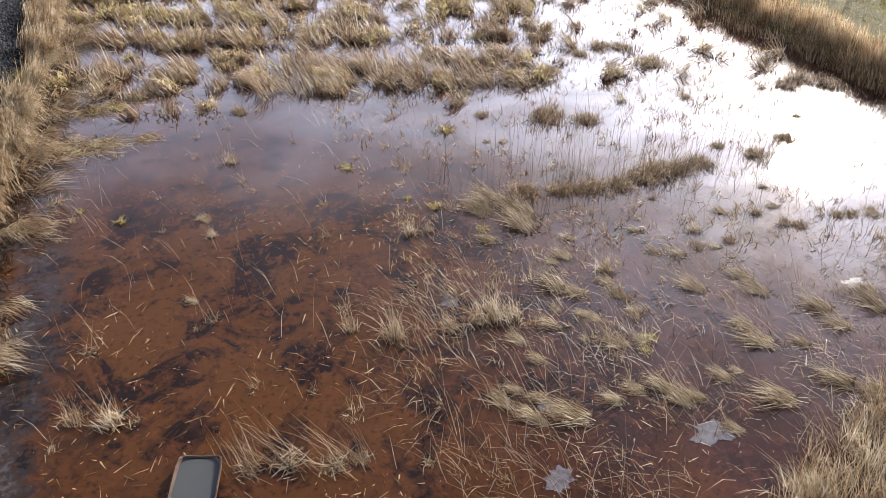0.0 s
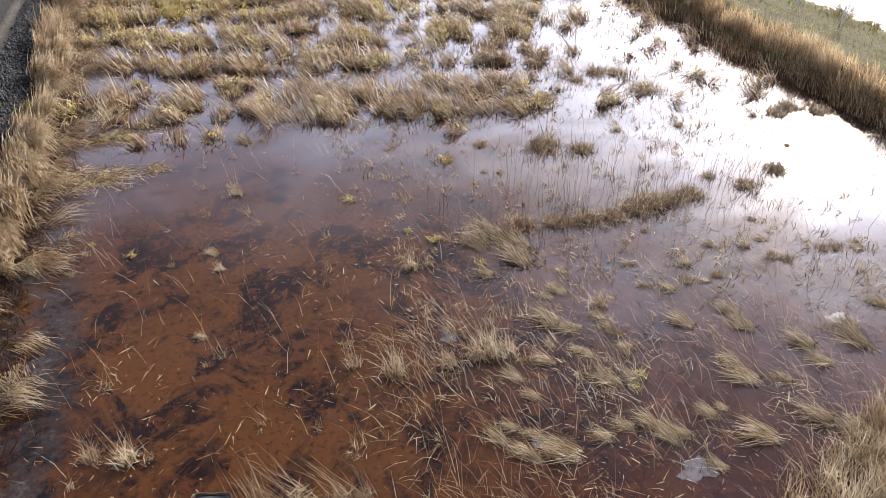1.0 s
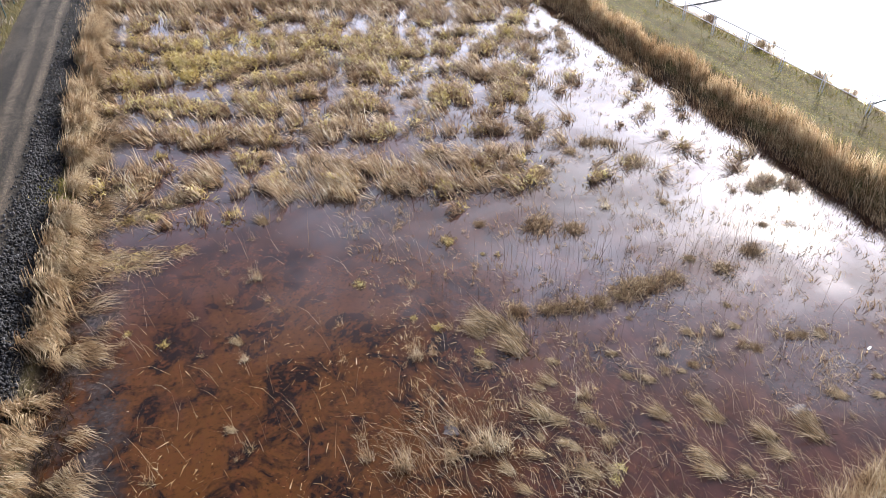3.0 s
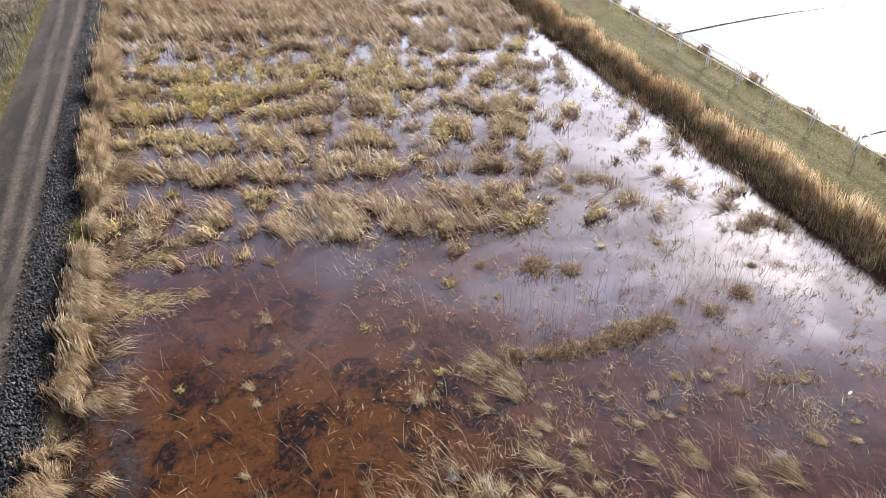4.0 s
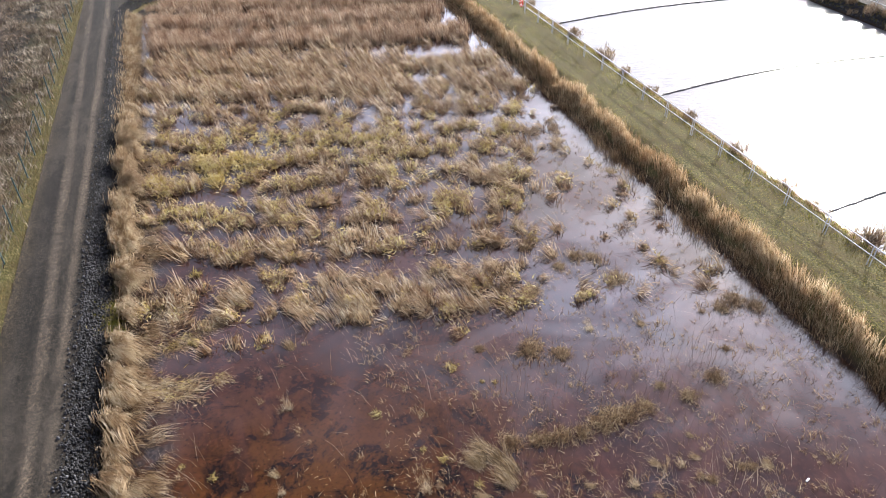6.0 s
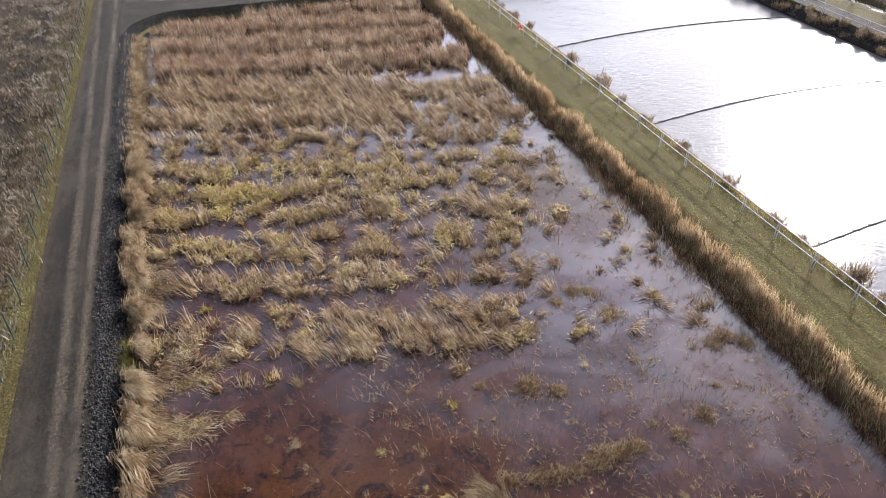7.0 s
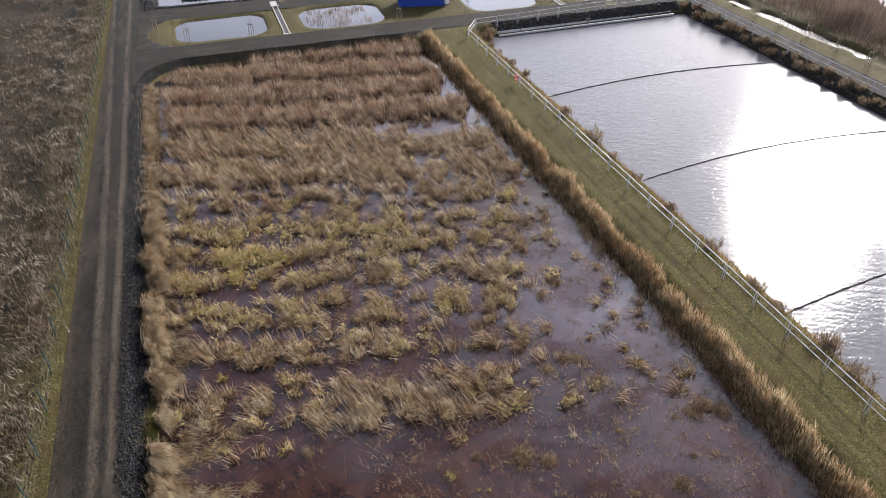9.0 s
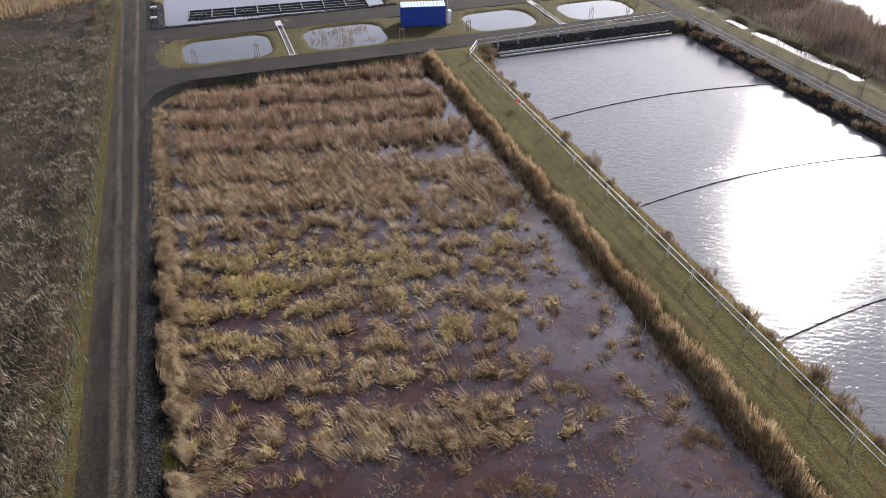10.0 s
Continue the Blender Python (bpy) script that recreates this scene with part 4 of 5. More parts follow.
AZ = radians(-27)
# dark low leaves that put the shade at a tuft's foot into colour
CORE = (60, 0.14, 0.26, 0.03, 0.0, 0.7, 0.6, 3.0, DARK_REED_AND_SHADE)
first = {
    "spray": [tuft("reed_tuft", "upright pale reed tuft with long thin stalks in shallow water", "reed tuft", "tufts in the pond", s,
                   (85, 0.14, 0.62, 0.022, AZ, 0.5, 0.9, 0.9, PALE), (26, 0.12, 1.5, 0.010, AZ, 0.38, 0.18, 0.5, PALE), CORE) for s in (1, 2, 3)],
    "heap": [tuft("fallen_reed_tuft", "heap of bleached reeds with long leaning stalks on the water", "reed tuft", "tufts in the pond", s,
                  (60, 0.20, 0.50, 0.02, radians(70), 1.25, 0.25, 1.2, PALE), (36, 0.24, 1.9, 0.010, radians(-42), 0.8, 0.2, 0.22, PALE), CORE) for s in (5, 6)],
    "hummock": [tuft("sedge_hummock", "round brown sedge hummock with a few thin stalks", "sedge tuft", "tufts in the pond", s,
                     (330, 0.20, 0.50, 0.014, 0.0, 0.6, 1.6, 3.0, HUMMOCK), (16, 0.30, 1.3, 0.007, AZ, 0.14, 0.14, 0.9, DARK_REED_AND_SHADE), CORE) for s in (10, 11, 12)],
    "lodged": [tuft("flattened_reed_tuft", "flattened straw-coloured reed tuft lying on the water", "reed tuft", "tufts in the pond", s,
                    (120, 0.11, 0.95, 0.019, radians(-42), 1.05, 0.5, 0.32, WET), (16, 0.12, 1.25, 0.007, radians(-46), 1.0, 0.35, 0.4, PALE), (50, 0.12, 0.28, 0.03, 0.0, 0.7, 0.6, 3.0, DARK_REED_AND_SHADE)) for s in (20, 21, 22, 23)],
    "mat": [tuft("matted_reeds", "mat of bleached reeds lying on the water by the bank", "reed tuft", "tufts in the pond", s,
                 (150, 0.30, 0.75, 0.019, radians(118), 1.15, 0.45, 0.6, PALE), (40, 0.3, 0.3, 0.035, 0.0, 0.9, 0.8, 3.0, YELLOW), (70, 0.24, 0.34, 0.035, 0.0, 0.9, 0.5, 3.0, DARK_REED_AND_SHADE)) for s in (26, 27, 28)],
    "yellow": [tuft("yellow_leaf_tuft", "small tuft of yellowed broad leaves in the water", "leaf tuft", "tufts in the pond", s,
                    (50, 0.12, 0.30, 0.028, 0.0, 0.6, 0.7, 3.0, YELLOW), None, CORE) for s in (30, 31)],
    "small": [tuft("small_reed_tuft", "few short broken reed leaves above the water", "reed tuft", "tufts in the pond", s,
                   (30, 0.09, 0.27, 0.011, AZ, 0.9, 0.8, 1.5, WET), (6, 0.10, 0.7, 0.007, AZ, 0.6, 0.3, 0.8, PALE)) for s in (40, 41, 42, 43)],
}
PLACES = {
    "hummock": ((11.8, 24.3, 0.97), (14.4, 27.4, 1.9), (13.2, 23.8, 1.46), (17.7, 23.3, 1.54), (17.4, 25.4, 0.81), (15.4, 25.2, 0.65), (16.6, 25.7, 1.07), (11.4, 20.0, 1.27), (12.6, 19.3, 0.95), (9.2, 20.8, 0.63),
                (17.1, 19.9, 0.47), (16.6, 15.3, 0.93), (18.3, 15.9, 0.99), (19.9, 17.2, 0.47), (15.8, 16.2, 0.46), (11.4, 15.0, 1.09), (10.6, 15.1, 0.9), (13.0, 15.3, 1.33), (13.7, 15.3, 1.16), (14.5, 15.4, 0.99)),
    "hummock2": ((9.5, 15.3, 0.88), (8.5, 15.5, 1.05), (12.7, 11.5, 0.48), (16.4, 11.6, 0.49), (16.8, 11.5, 0.5), (17.5, 11.5, 0.39), (15.0, 11.5, 0.51), (11.9, 14.0, 0.27), (8.8, 10.3, 0.37), (22.4, 19.9, 1.57),
                 (21.5, 19.6, 1.53), (23.1, 19.2, 1.2), (12.3, 15.2, 1.1), (10.0, 15.2, 0.8)),
    "spray": ((3.2, 10.7, 0.95), (2.3, 11.3, 0.5), (-2.7, 10.1, 0.9), (5.5, 10.6, 1.2), (5.1, 10.6, 0.96), (6.0, 10.5, 0.97), (4.5, 10.6, 0.7), (11.7, 11.5, 0.82), (12.1, 12.2, 0.68), (8.9, 11.4, 0.9),
              (0.4, 20.1, 1.1), (4.7, 14.5, 0.9), (-0.4, 16.1, 0.5), (5.2, 14.5, 0.7), (14.3, 12.4, 0.64), (14.7, 11.7, 0.72), (20.4, 19.7, 1.0), (14.6, 20.3, 0.9), (-3.4, 10.4, 0.6)),
    "lodged": ((7.5, 15.5, 1.89), (7.8, 14.8, 1.85), (7.8, 13.7, 1.3), (7.5, 11.1, 1.17), (7.9, 10.8, 0.88), (12.1, 10.0, 0.96), (12.1, 9.4, 0.79), (13.1, 8.4, 1.11), (13.1, 7.8, 0.94), (11.0, 8.5, 0.89),
               (11.0, 7.9, 0.88), (11.8, 7.6, 0.67), (7.9, 8.9, 0.82), (8.1, 7.4, 0.79), (8.3, 7.0, 0.79), (9.5, 7.3, 0.68), (4.8, 8.1, 0.75), (5.2, 7.6, 0.74), (6.1, 7.3, 1.0), (7.0, 7.5, 0.77)),
    "lodged2": ((5.8, 9.7, 0.67), (6.0, 9.0, 0.66), (10.3, 6.4, 0.96), (11.8, 6.4, 1.01), (14.4, 8.0, 1.15), (14.6, 8.5, 1.0), (10.7, 10.0, 0.77), (6.7, 13.5, 0.79), (12.4, 5.9, 0.88), (1.1, 23.6, 0.98), (6.9, 14.8, 0.99),
                (7.2, 15.1, 1.6), (8.1, 14.3, 1.5), (5.6, 8.0, 0.6), (-0.5, 16.9, 0.5), (-1.0, 13.4, 0.5)),
    "yellow": ((3.8, 18.6, 0.8), (-0.7, 27.3, 1.5), (-1.0, 27.6, 1.2), (-2.8, 30.6, 1.5), (6.6, 14.1, 0.9), (8.6, 8.9, 0.7), (8.3, 8.6, 0.7), (5.7, 15.6, 0.7), (5.1, 16.3, 0.6), (7.6, 20.1, 1.1), (-3.9, 18.5, 0.6),
               (-2.8, 17.6, 0.6), (-0.3, 24.1, 0.7), (0.0, 24.7, 0.7), (8.6, 18.9, 0.5), (9.1, 18.7, 0.5), (-4.0, 25.5, 1.2), (-3.1, 25.4, 1.0), (-2.5, 26.2, 1.1)),
    "heap": ((1.2, 7.8, 1.0), (0.4, 8.1, 1.0), (1.7, 7.8, 0.7), (-0.3, 8.2, 0.9)),
    "mat": ((-4.3, 25.6, 1.5), (-3.4, 25.8, 1.4), (-2.6, 26.4, 1.2), (-4.8, 23.1, 1.1), (-3.5, 22.7, 1.3), (-2.2, 22.7, 0.9), (-4.2, 22.6, 1.2), (-4.6, 28.2, 1.0), (-2.2, 26.4, 1.0), (-3.6, 28.0, 0.8)),
}
# breadth and height of each kind against its first plant
GROWTH = {"hummock": (1.0, 0.92), "spray": (1.05, 0.9), "lodged": (0.86, 0.62), "yellow": (1.0, 0.9), "heap": (0.85, 0.75), "mat": (0.85, 0.5), "small": (0.9, 0.9)}
counts = {}


def plant(kind, x, y, s, turn):
    k = counts[kind] = counts.get(kind, -1) + 1
    one = first[kind][k % len(first[kind])]
    wide, tall = GROWTH[kind]
    s = min(s, 1.3) * rng.uniform(0.85, 1.1)
    m = pose(x, y, 0.0, 0, 0, turn) @ Matrix.Diagonal((s * wide, s * wide, s * tall, 1))
    if k < len(first[kind]):
        one.matrix_basis = m
    else:
        copy_thing(one, m)


for key, spots in PLACES.items():
    kind = key.rstrip("23")
    for x, y, s in spots:
        plant(kind, x, y, s, rng.uniform(-22, 22) if kind in ("lodged", "heap", "spray", "small", "mat") else rng.uniform(0, 360))
spots = scatter(330, -4.6, 23.8, 5.0, 26)
for x, y in spots[:120]:
    plant("small", x, y, rng.uniform(0.6, 1.4), rng.uniform(-40, 40))
for x, y in np.c_[rng.uniform(4.5, 18, 34), rng.uniform(5.2, 13.5, 34)]:
    plant("lodged", x, y, rng.uniform(0.35, 0.75), rng.uniform(-30, 30))

# sprigs and specks on the eastern open water
cs = np.c_[rng.uniform(4, 23.8, 1900), rng.uniform(9, 42, 1900)]
cs = cs[rng.random(1900) < 0.2 + value_noise(cs[:, 0], cs[:, 1], 2.0, 46)]
stuff("water_sprigs", [swathes(cs, 10, 0.11, 0.30, 0.022, TOWARD, 0.8, 0.6, 0.6, 0.8)], HUMMOCK, "scattered short sprigs in the open water", "sprigs")
cs = np.c_[rng.uniform(4, 23.8, 1500), rng.uniform(9, 42, 1500)]
stuff("pale_specks", [swathes(cs, 2, 0.12, 0.2, 0.022, radians(-40), 1.45, 0.1, 0.8, 0.5)], PALE, "pale broken leaf pieces on the open water", "litter")
# loose stalks and litter on the open water
n = 2400
xy = scatter(n, -5.2, 23.5, 4.5, 26)
xy = xy[rng.random(n) < 0.04 + 1.2 * value_noise(xy[:, 0], xy[:, 1], 1.6, 41) ** 3]
stuff("loose_stalks", [stand(xy, 1.2 * rng.uniform(0.3, 1.3, len(xy)), 0.008, radians(-34), 0.65, 0.65, 0.6)], PALE, "single thin reed stalks leaning out of the water", "stalks")
n = 12000
xy = scatter(n, -5.4, 24.0, 4.0, 42)
xy = xy[rng.random(n) < 0.05 + 1.3 * value_noise(xy[:, 0], xy[:, 1], 1.2, 42) ** 4]
k = len(xy)
stuff("floating_litter", [blades(np.c_[xy, np.full(k, 0.008)], 0.03 + 0.24 * rng.random(k) ** 3, rng.uniform(0.004, 0.011, k), radians(-35) + rng.normal(0, 0.7, k), 1.50, 0.05)], STRAW,
      "broken reed pieces floating on the pond", "litter")
xy = scatter(5000, -5.4, 14, 4.0, 17)
xy = xy[rng.random(5000) < value_noise(xy[:, 0], xy[:, 1], 1.3, 43) ** 3 * 1.6]
k = len(xy)
stuff("sunken_litter", [blades(np.c_[xy, np.full(k, 0.006)], 0.05 + 0.35 * rng.random(k) ** 2, rng.uniform(0.008, 0.03, k), rng.uniform(0, 6.28, k), 1.545, 0.02)], HUMMOCK,
      "dark rotten reed pieces just under the surface", "litter")
n = 520
xy = np.c_[rng.uniform(6, 20, n), 16.2 + rng.normal(0, 1.5, n)]
xy = xy[rng.random(n) < 0.15 + value_noise(xy[:, 0], xy[:, 1], 1.2, 44)]
stuff("standing_stalks", [stand(xy, 1.45, 0.010, TOWARD, 0.10, 0.12, 1.5)], DARK_REED_AND_SHADE, "thin dead reed stalks standing in the open water", "stalks")
n = 500
xy = np.c_[rng.uniform(12, 22, n), rng.uniform(8, 20, n)]
xy = xy[rng.random(n) < value_noise(xy[:, 0], xy[:, 1], 1.5, 45) ** 2]
stuff("broken_stalks", [stand(xy, 0.9, 0.010, TOWARD, 0.5, 0.9, 1.6)], DARK_REED_AND_SHADE, "bent broken stalks in the open water", "stalks")
cs = np.c_[rng.uniform(2.5, 17, 150), rng.uniform(4.8, 12.5, 150)]
stuff("stalk_tangle", [swathes(cs, 12, 0.32, 0.75, 0.009, TOWARD, 1.1, 0.5, 0.7, 0.5), swathes(cs[:70], 5, 0.3, 1.5, 0.008, TOWARD, 0.75, 0.6, 0.4, 0.3)], PALE, "tangle of broken reed stalks over the shallow water", "stalks")
# shadows of the tangle, made as flat dark leaves
stuff("tangle_shade", [swathes(cs, 16, 0.34, 0.3, 0.018, 0.0, 1.35, 0.2, 2.0, 2.0)], DARK_REED_AND_SHADE, "dark leaves put in as shade under the stalk tangle", "leaves")
# stand of reeds on the south-east bank
cs = np.c_[rng.uniform(8.6, 17, 330), rng.uniform(2.2, 6.4, 330)]
cs = cs[cs[:, 1] < 4.5 + 0.35 * (cs[:, 0] - 8.6)]
stuff("near_bank_reeds", [swathes(cs, 60, 0.22, 0.75, 0.013, radians(-20), 0.4, 0.5, 0.5, 1.0)], PALE, "dry golden reeds on the near bank", "reeds")


# ---- flat films and a sunken tub ----
def film_patch(x, y, rx, ry, seed):
    r = random.Random(seed)
    bm = bmesh.new()
    ring = []
    waves = [(r.randint(2, 5), r.random() * 6, 0.16), (r.randint(6, 9), r.random() * 6, 0.13), (r.randint(12, 19), r.random() * 6, 0.05)]
    for k in range(56):
        a = k * math.tau / 56
        q = 0.8 + sum(h * math.sin(f * a + p) for f, p, h in waves) + 0.08 * r.random()
        ring.append(bm.verts.new((rx * q * math.cos(a), ry * q * math.sin(a), 0)))
    top = bm.faces.new(ring)
    ext = bmesh.ops.extrude_face_region(bm, geom=[top])
    for e in ext["geom"]:
        if isinstance(e, bmesh.types.BMVert):
            e.co.z += 0.004
    ob = tagged(new("scum_patch", bm_mesh("scum_patch", bm, FILM)), "pale grey scum film floating on the pond", "scum", "scum patches")
    ob.location = (x, y, 0.004)


film_patch(8.3, 6.2, 0.5, 0.3, 1), film_patch(5.0, 6.2, 0.3, 0.3, 2), film_patch(4.75, 11.55, 0.22, 0.3, 3), film_patch(5.5, 7.9, 0.2, 0.2, 4), film_patch(14.5, 9.0, 0.35, 0.22, 5)

tub = bmesh.new()
rings = []
for hw, hd, z in ((0.36, 0.80, -0.3), (0.41, 0.86, 0.11), (0.405, 0.855, 0.13), (0.385, 0.835, 0.125), (0.36, 0.80, 0.0)):
    rings.append([])
    for k in range(32):
        a = k * math.tau / 32
        s, q = math.cos(a), math.sin(a)
        rings[-1].append(tub.verts.new((hw * math.copysign(abs(s) ** 0.28, s), hd * math.copysign(abs(q) ** 0.28, q), z + 0.03 * math.sin(3 * a) + 0.014 * math.sin(11 * a))))
for a, b in zip(rings, rings[1:]):
    for k in range(32):
        tub.faces.new((a[k], a[(k + 1) % 32], b[(k + 1) % 32], b[k]))
tub.faces.new(rings[0][::-1])
tub_ob = tagged(new("sunken_crate", bm_mesh("sunken_crate", tub, plain("muddy_plastic", (0.065, 0.038, 0.022), 0.85, 0.0, (0.2, 0.15, 0.12), 5))), "half-sunken square crate with a muddy rim full of dark water", "crate")
tub_ob.matrix_basis = pose(-1.3, 7.88, 0.0, 2, 5, -14)
bm = bmesh.new()
box(bm, -0.37, 0.37, -0.80, 0.80, 0.03, 0.06)
part("crate_water", bm, POOL, tub_ob, "dark water inside")


bm = bmesh.new()
box(bm, -0.11, 0.11, -0.035, 0.035, -0.02, 0.045, 0.018)
scrap = tagged(new("plastic_scrap", bm_mesh("plastic_scrap", bm, WHITE)), "small white plastic scrap floating on the pond", "litter")
scrap.matrix_basis = pose(18.39, 10.33, 0.0, 4, 3, 20)


# ---- fence of the field ----
fence = tagged(new("field_fence"), "tall thin green steel post and wire fence", "fence")
fence.location = (-11.72, 0, LAND)
bm = bmesh.new()
rod(bm, (0, 0, -0.1), (0, 0, 1.68), 0.042, 8)
rod(bm, (0, 0, 1.68), (0, 0, 1.72), 0.046, 8, 0.01)
post_mesh = bm_mesh("post", bm, POSTGREEN)
bm = bmesh.new()
rod(bm, (0, 0, 1.5), (-0.75, 0.5, -0.1), 0.022, 6)
brace_mesh = bm_mesh("brace", bm, POSTGREEN)
for k in range(48):
    p = new("post", post_mesh)
    p.parent = fence
    p.matrix_basis = pose(0.04 * math.sin(k * 2.3), 12.1 + 3.0 * k, 0, rng.uniform(-1, 1), rng.uniform(-2, 2), 0)
    if k in (11, 12, 23, 24):
        q = new("brace", brace_mesh)
        q.parent = fence
        q.matrix_basis = pose(0, 12.1 + 3.0 * k, 0)
for z in (0.25, 0.65, 1.05, 1.45):
    bm = bmesh.new()
    rod(bm, (0.045, 10, z), (0.045, 155, z), 0.0025, 4)
    part("wire", bm, WIRE, fence)


# ---- railing round the basin ----
def railing(name, points, label):
    """Galvanised railing: paired posts every three metres, a top rail and a middle rail."""
    ob = tagged(new(name), label, "railing", "railings round the basin")
    ob.location = (0, 0, LAND)
    for a, b in zip(points, points[1:]):
        a, b = Vector((*a, 0)), Vector((*b, 0))
        n = max(1, round((b - a).length / 3.0))
        d = (b - a).normalized()
        for k in range(n + 1):
            p = a.lerp(b, k / n)
            bm = bmesh.new()
            for s in (-0.09, 0.09):
                box(bm, p.x + d.x * s - 0.022, p.x + d.x * s + 0.022, p.y + d.y * s - 0.022, p.y + d.y * s + 0.022, -0.15, 1.12, 0.006)
            part("post", bm, STEEL, ob)
        for z, r_ in ((1.15, 0.03), (0.62, 0.025)):
            bm = bmesh.new()
            rod(bm, a + Vector((0, 0, z)), b + Vector((0, 0, z)), r_, 8)
            part("top_rail" if z > 1 else "middle_rail", bm, STEEL, ob)
    return ob


railing("west_railing", [(29.4, 4.0), (29.4, 76.0), (31.4, 78.9)], "galvanised two-bar railing along the grassy bank")
railing("north_railing", [(31.5, 79.0), (60.5, 80.8), (62.4, 78.5)], "galvanised two-bar railing beside the cross road")
railing("east_railing", [(62.4, 78.3), (62.2, 18.0)], "galvanised two-bar railing beside the service road")

bm = bmesh.new()
ringv = []
for i in range(20):
    a = i * math.tau / 20
    ringv.append([bm.verts.new(((0.28 + 0.08 * math.cos(b)) * math.cos(a), 0.08 * math.sin(b), (0.28 + 0.08 * math.cos(b)) * math.sin(a))) for b in (k * math.tau / 8 for k in range(8))])
for i in range(20):
    for k in range(8):
        bm.faces.new((ringv[i][k], ringv[i][(k + 1) % 8], ringv[(i + 1) % 20][(k + 1) % 8], ringv[(i + 1) % 20][k]))
buoy = tagged(new("lifebuoy", bm_mesh("lifebuoy", bm, RED)), "red and white lifebuoy hanging on the railing", "lifebuoy")
buoy.matrix_basis = pose(29.27, 61.6, LAND + 0.78, 0, 0, 90)
for a in (0.4, 1.97, 3.54, 5.11):
    bm = bmesh.new()
    rod(bm, (0.27 * math.cos(a - 0.1), 0, 0.27 * math.sin(a - 0.1)), (0.27 * math.cos(a + 0.1), 0, 0.27 * math.sin(a + 0.1)), 0.092, 10)
    part("band", bm, WHITE, buoy, "white band")


# ---- basin: booms and pipes ----
def boom(y, bow, x1=61.5):
    ob = tagged(new("floating_boom"), "thin black floating boom across the basin", "boom", "booms across the basin")
    ob.location = (32.5, y, 0.03)
    pts = [(x, bow * math.sin(math.pi * x / (x1 - 32.5)) ** 0.9 + 0.02 * math.sin(x * 1.7), 0) for x in np.linspace(0, x1 - 32.5, 40)]
    part("rope", tube(bmesh.new(), pts, 0.045), BLACK, ob)
    for k in range(1, 40, 2):
        p = Vector(pts[k])
        bm = bmesh.new()
        rod(bm, p - Vector((0.3, 0, 0)), p + Vector((0.3, 0, 0)), 0.07, 8)
        part("float", bm, BLACK, ob)


boom(60.0, 1.5), boom(42.2, 1.5), boom(24.7, 1.3), boom(7.0, 1.2)

pipe = tagged(new("floating_pipe"), "twin grey plastic pipes along the head of the basin", "pipe")
pipe.location = (34.3, 78.1, 0.14)
for k in range(8):
    x0 = k * 3.16
    bm = bmesh.new()
    rod(bm, (x0, 0.02 * k, 0), (x0 + 3.1, 0.02 * (k + 1), 0), 0.14, 12)
    part("pipe_length", bm, PIPE, pipe)
    bm = bmesh.new()
    rod(bm, (x0, 0.75 + 0.02 * k, 0.12), (x0 + 3.1, 0.75 + 0.02 * (k + 1), 0.12), 0.19, 12)
    part("pipe_length", bm, PIPE, pipe)
    bm = bmesh.new()
    rod(bm, (x0 + 3.1, 0.75 + 0.02 * k, 0.12), (x0 + 3.16, 0.75 + 0.02 * k, 0.12), 0.22, 12)
    part("flange", bm, BLACK, pipe)
bm = bmesh.new()
box(bm, 12.6, 13.3, 0.95, 1.5, -0.05, 0.5, 0.05)
part("inlet_box", bm, CONCRETE, pipe)


# ---- shrubs ----
def shrub_mesh(seed, h, n=420):
    r = np.random.default_rng(seed)
    lump = r.normal(0, 0.28, (7, 2))
    root = lump[r.integers(0, 7, n)] * h
    a = r.uniform(0, math.tau, n)
    up = r.uniform(0, 0.55, n) * h
    base = np.c_[root + r.normal(0, 0.12 * h, (n, 2)), up]
    return blades(base, 0.55 * h * r.uniform(0.4, 1.1, n), 0.03, a, r.uniform(0.1, 1.1, n), r.normal(0.2, 0.4, n), r)


shrubs = [tagged(new("shrub", mesh_from("shrub", *shrub_mesh(s, 1.0), SHRUB)), "brown leafless low shrub on the basin bank", "shrub", "shrubs on the basin bank") for s in (61, 62, 63, 64)]
for s_ob, s in zip(shrubs, (71, 72, 73, 74)):
    bm = bmesh.new()
    for k in range(6):
        a = k * 1.05 + s
        tube(bm, [(0, 0, -0.05), (0.10 * math.cos(a), 0.10 * math.sin(a), 0.3), (0.30 * math.cos(a), 0.30 * math.sin(a), 0.75)], 0.014, 5)
    part("branches", bm, WOOD, s_ob)
bank = [(31.5, 68.1, 1.0), (31.9, 65.4, 0.9), (31.2, 70.9, 0.8), (31.0, 53.8, 1.2), (31.4, 48.9, 1.3), (30.9, 45.2, 0.9), (31.0, 41.3, 0.9), (30.9, 36.4, 0.7), (30.9, 31.2, 0.9),
        (31.4, 27.0, 1.2), (31.3, 24.4, 1.0), (31.2, 20.8, 1.2), (31.2, 18.4, 1.1), (31.3, 15.5, 1.0), (31.4, 73.6, 1.0), (32.3, 77.2, 1.3), (33.4, 78.7, 1.2)]
for k in range(34):
    bank.append((61.9 + 0.5 * math.sin(k * 2.1), 79.0 - 1.55 * k, 0.8 + 0.4 * abs(math.sin(k * 1.3))))
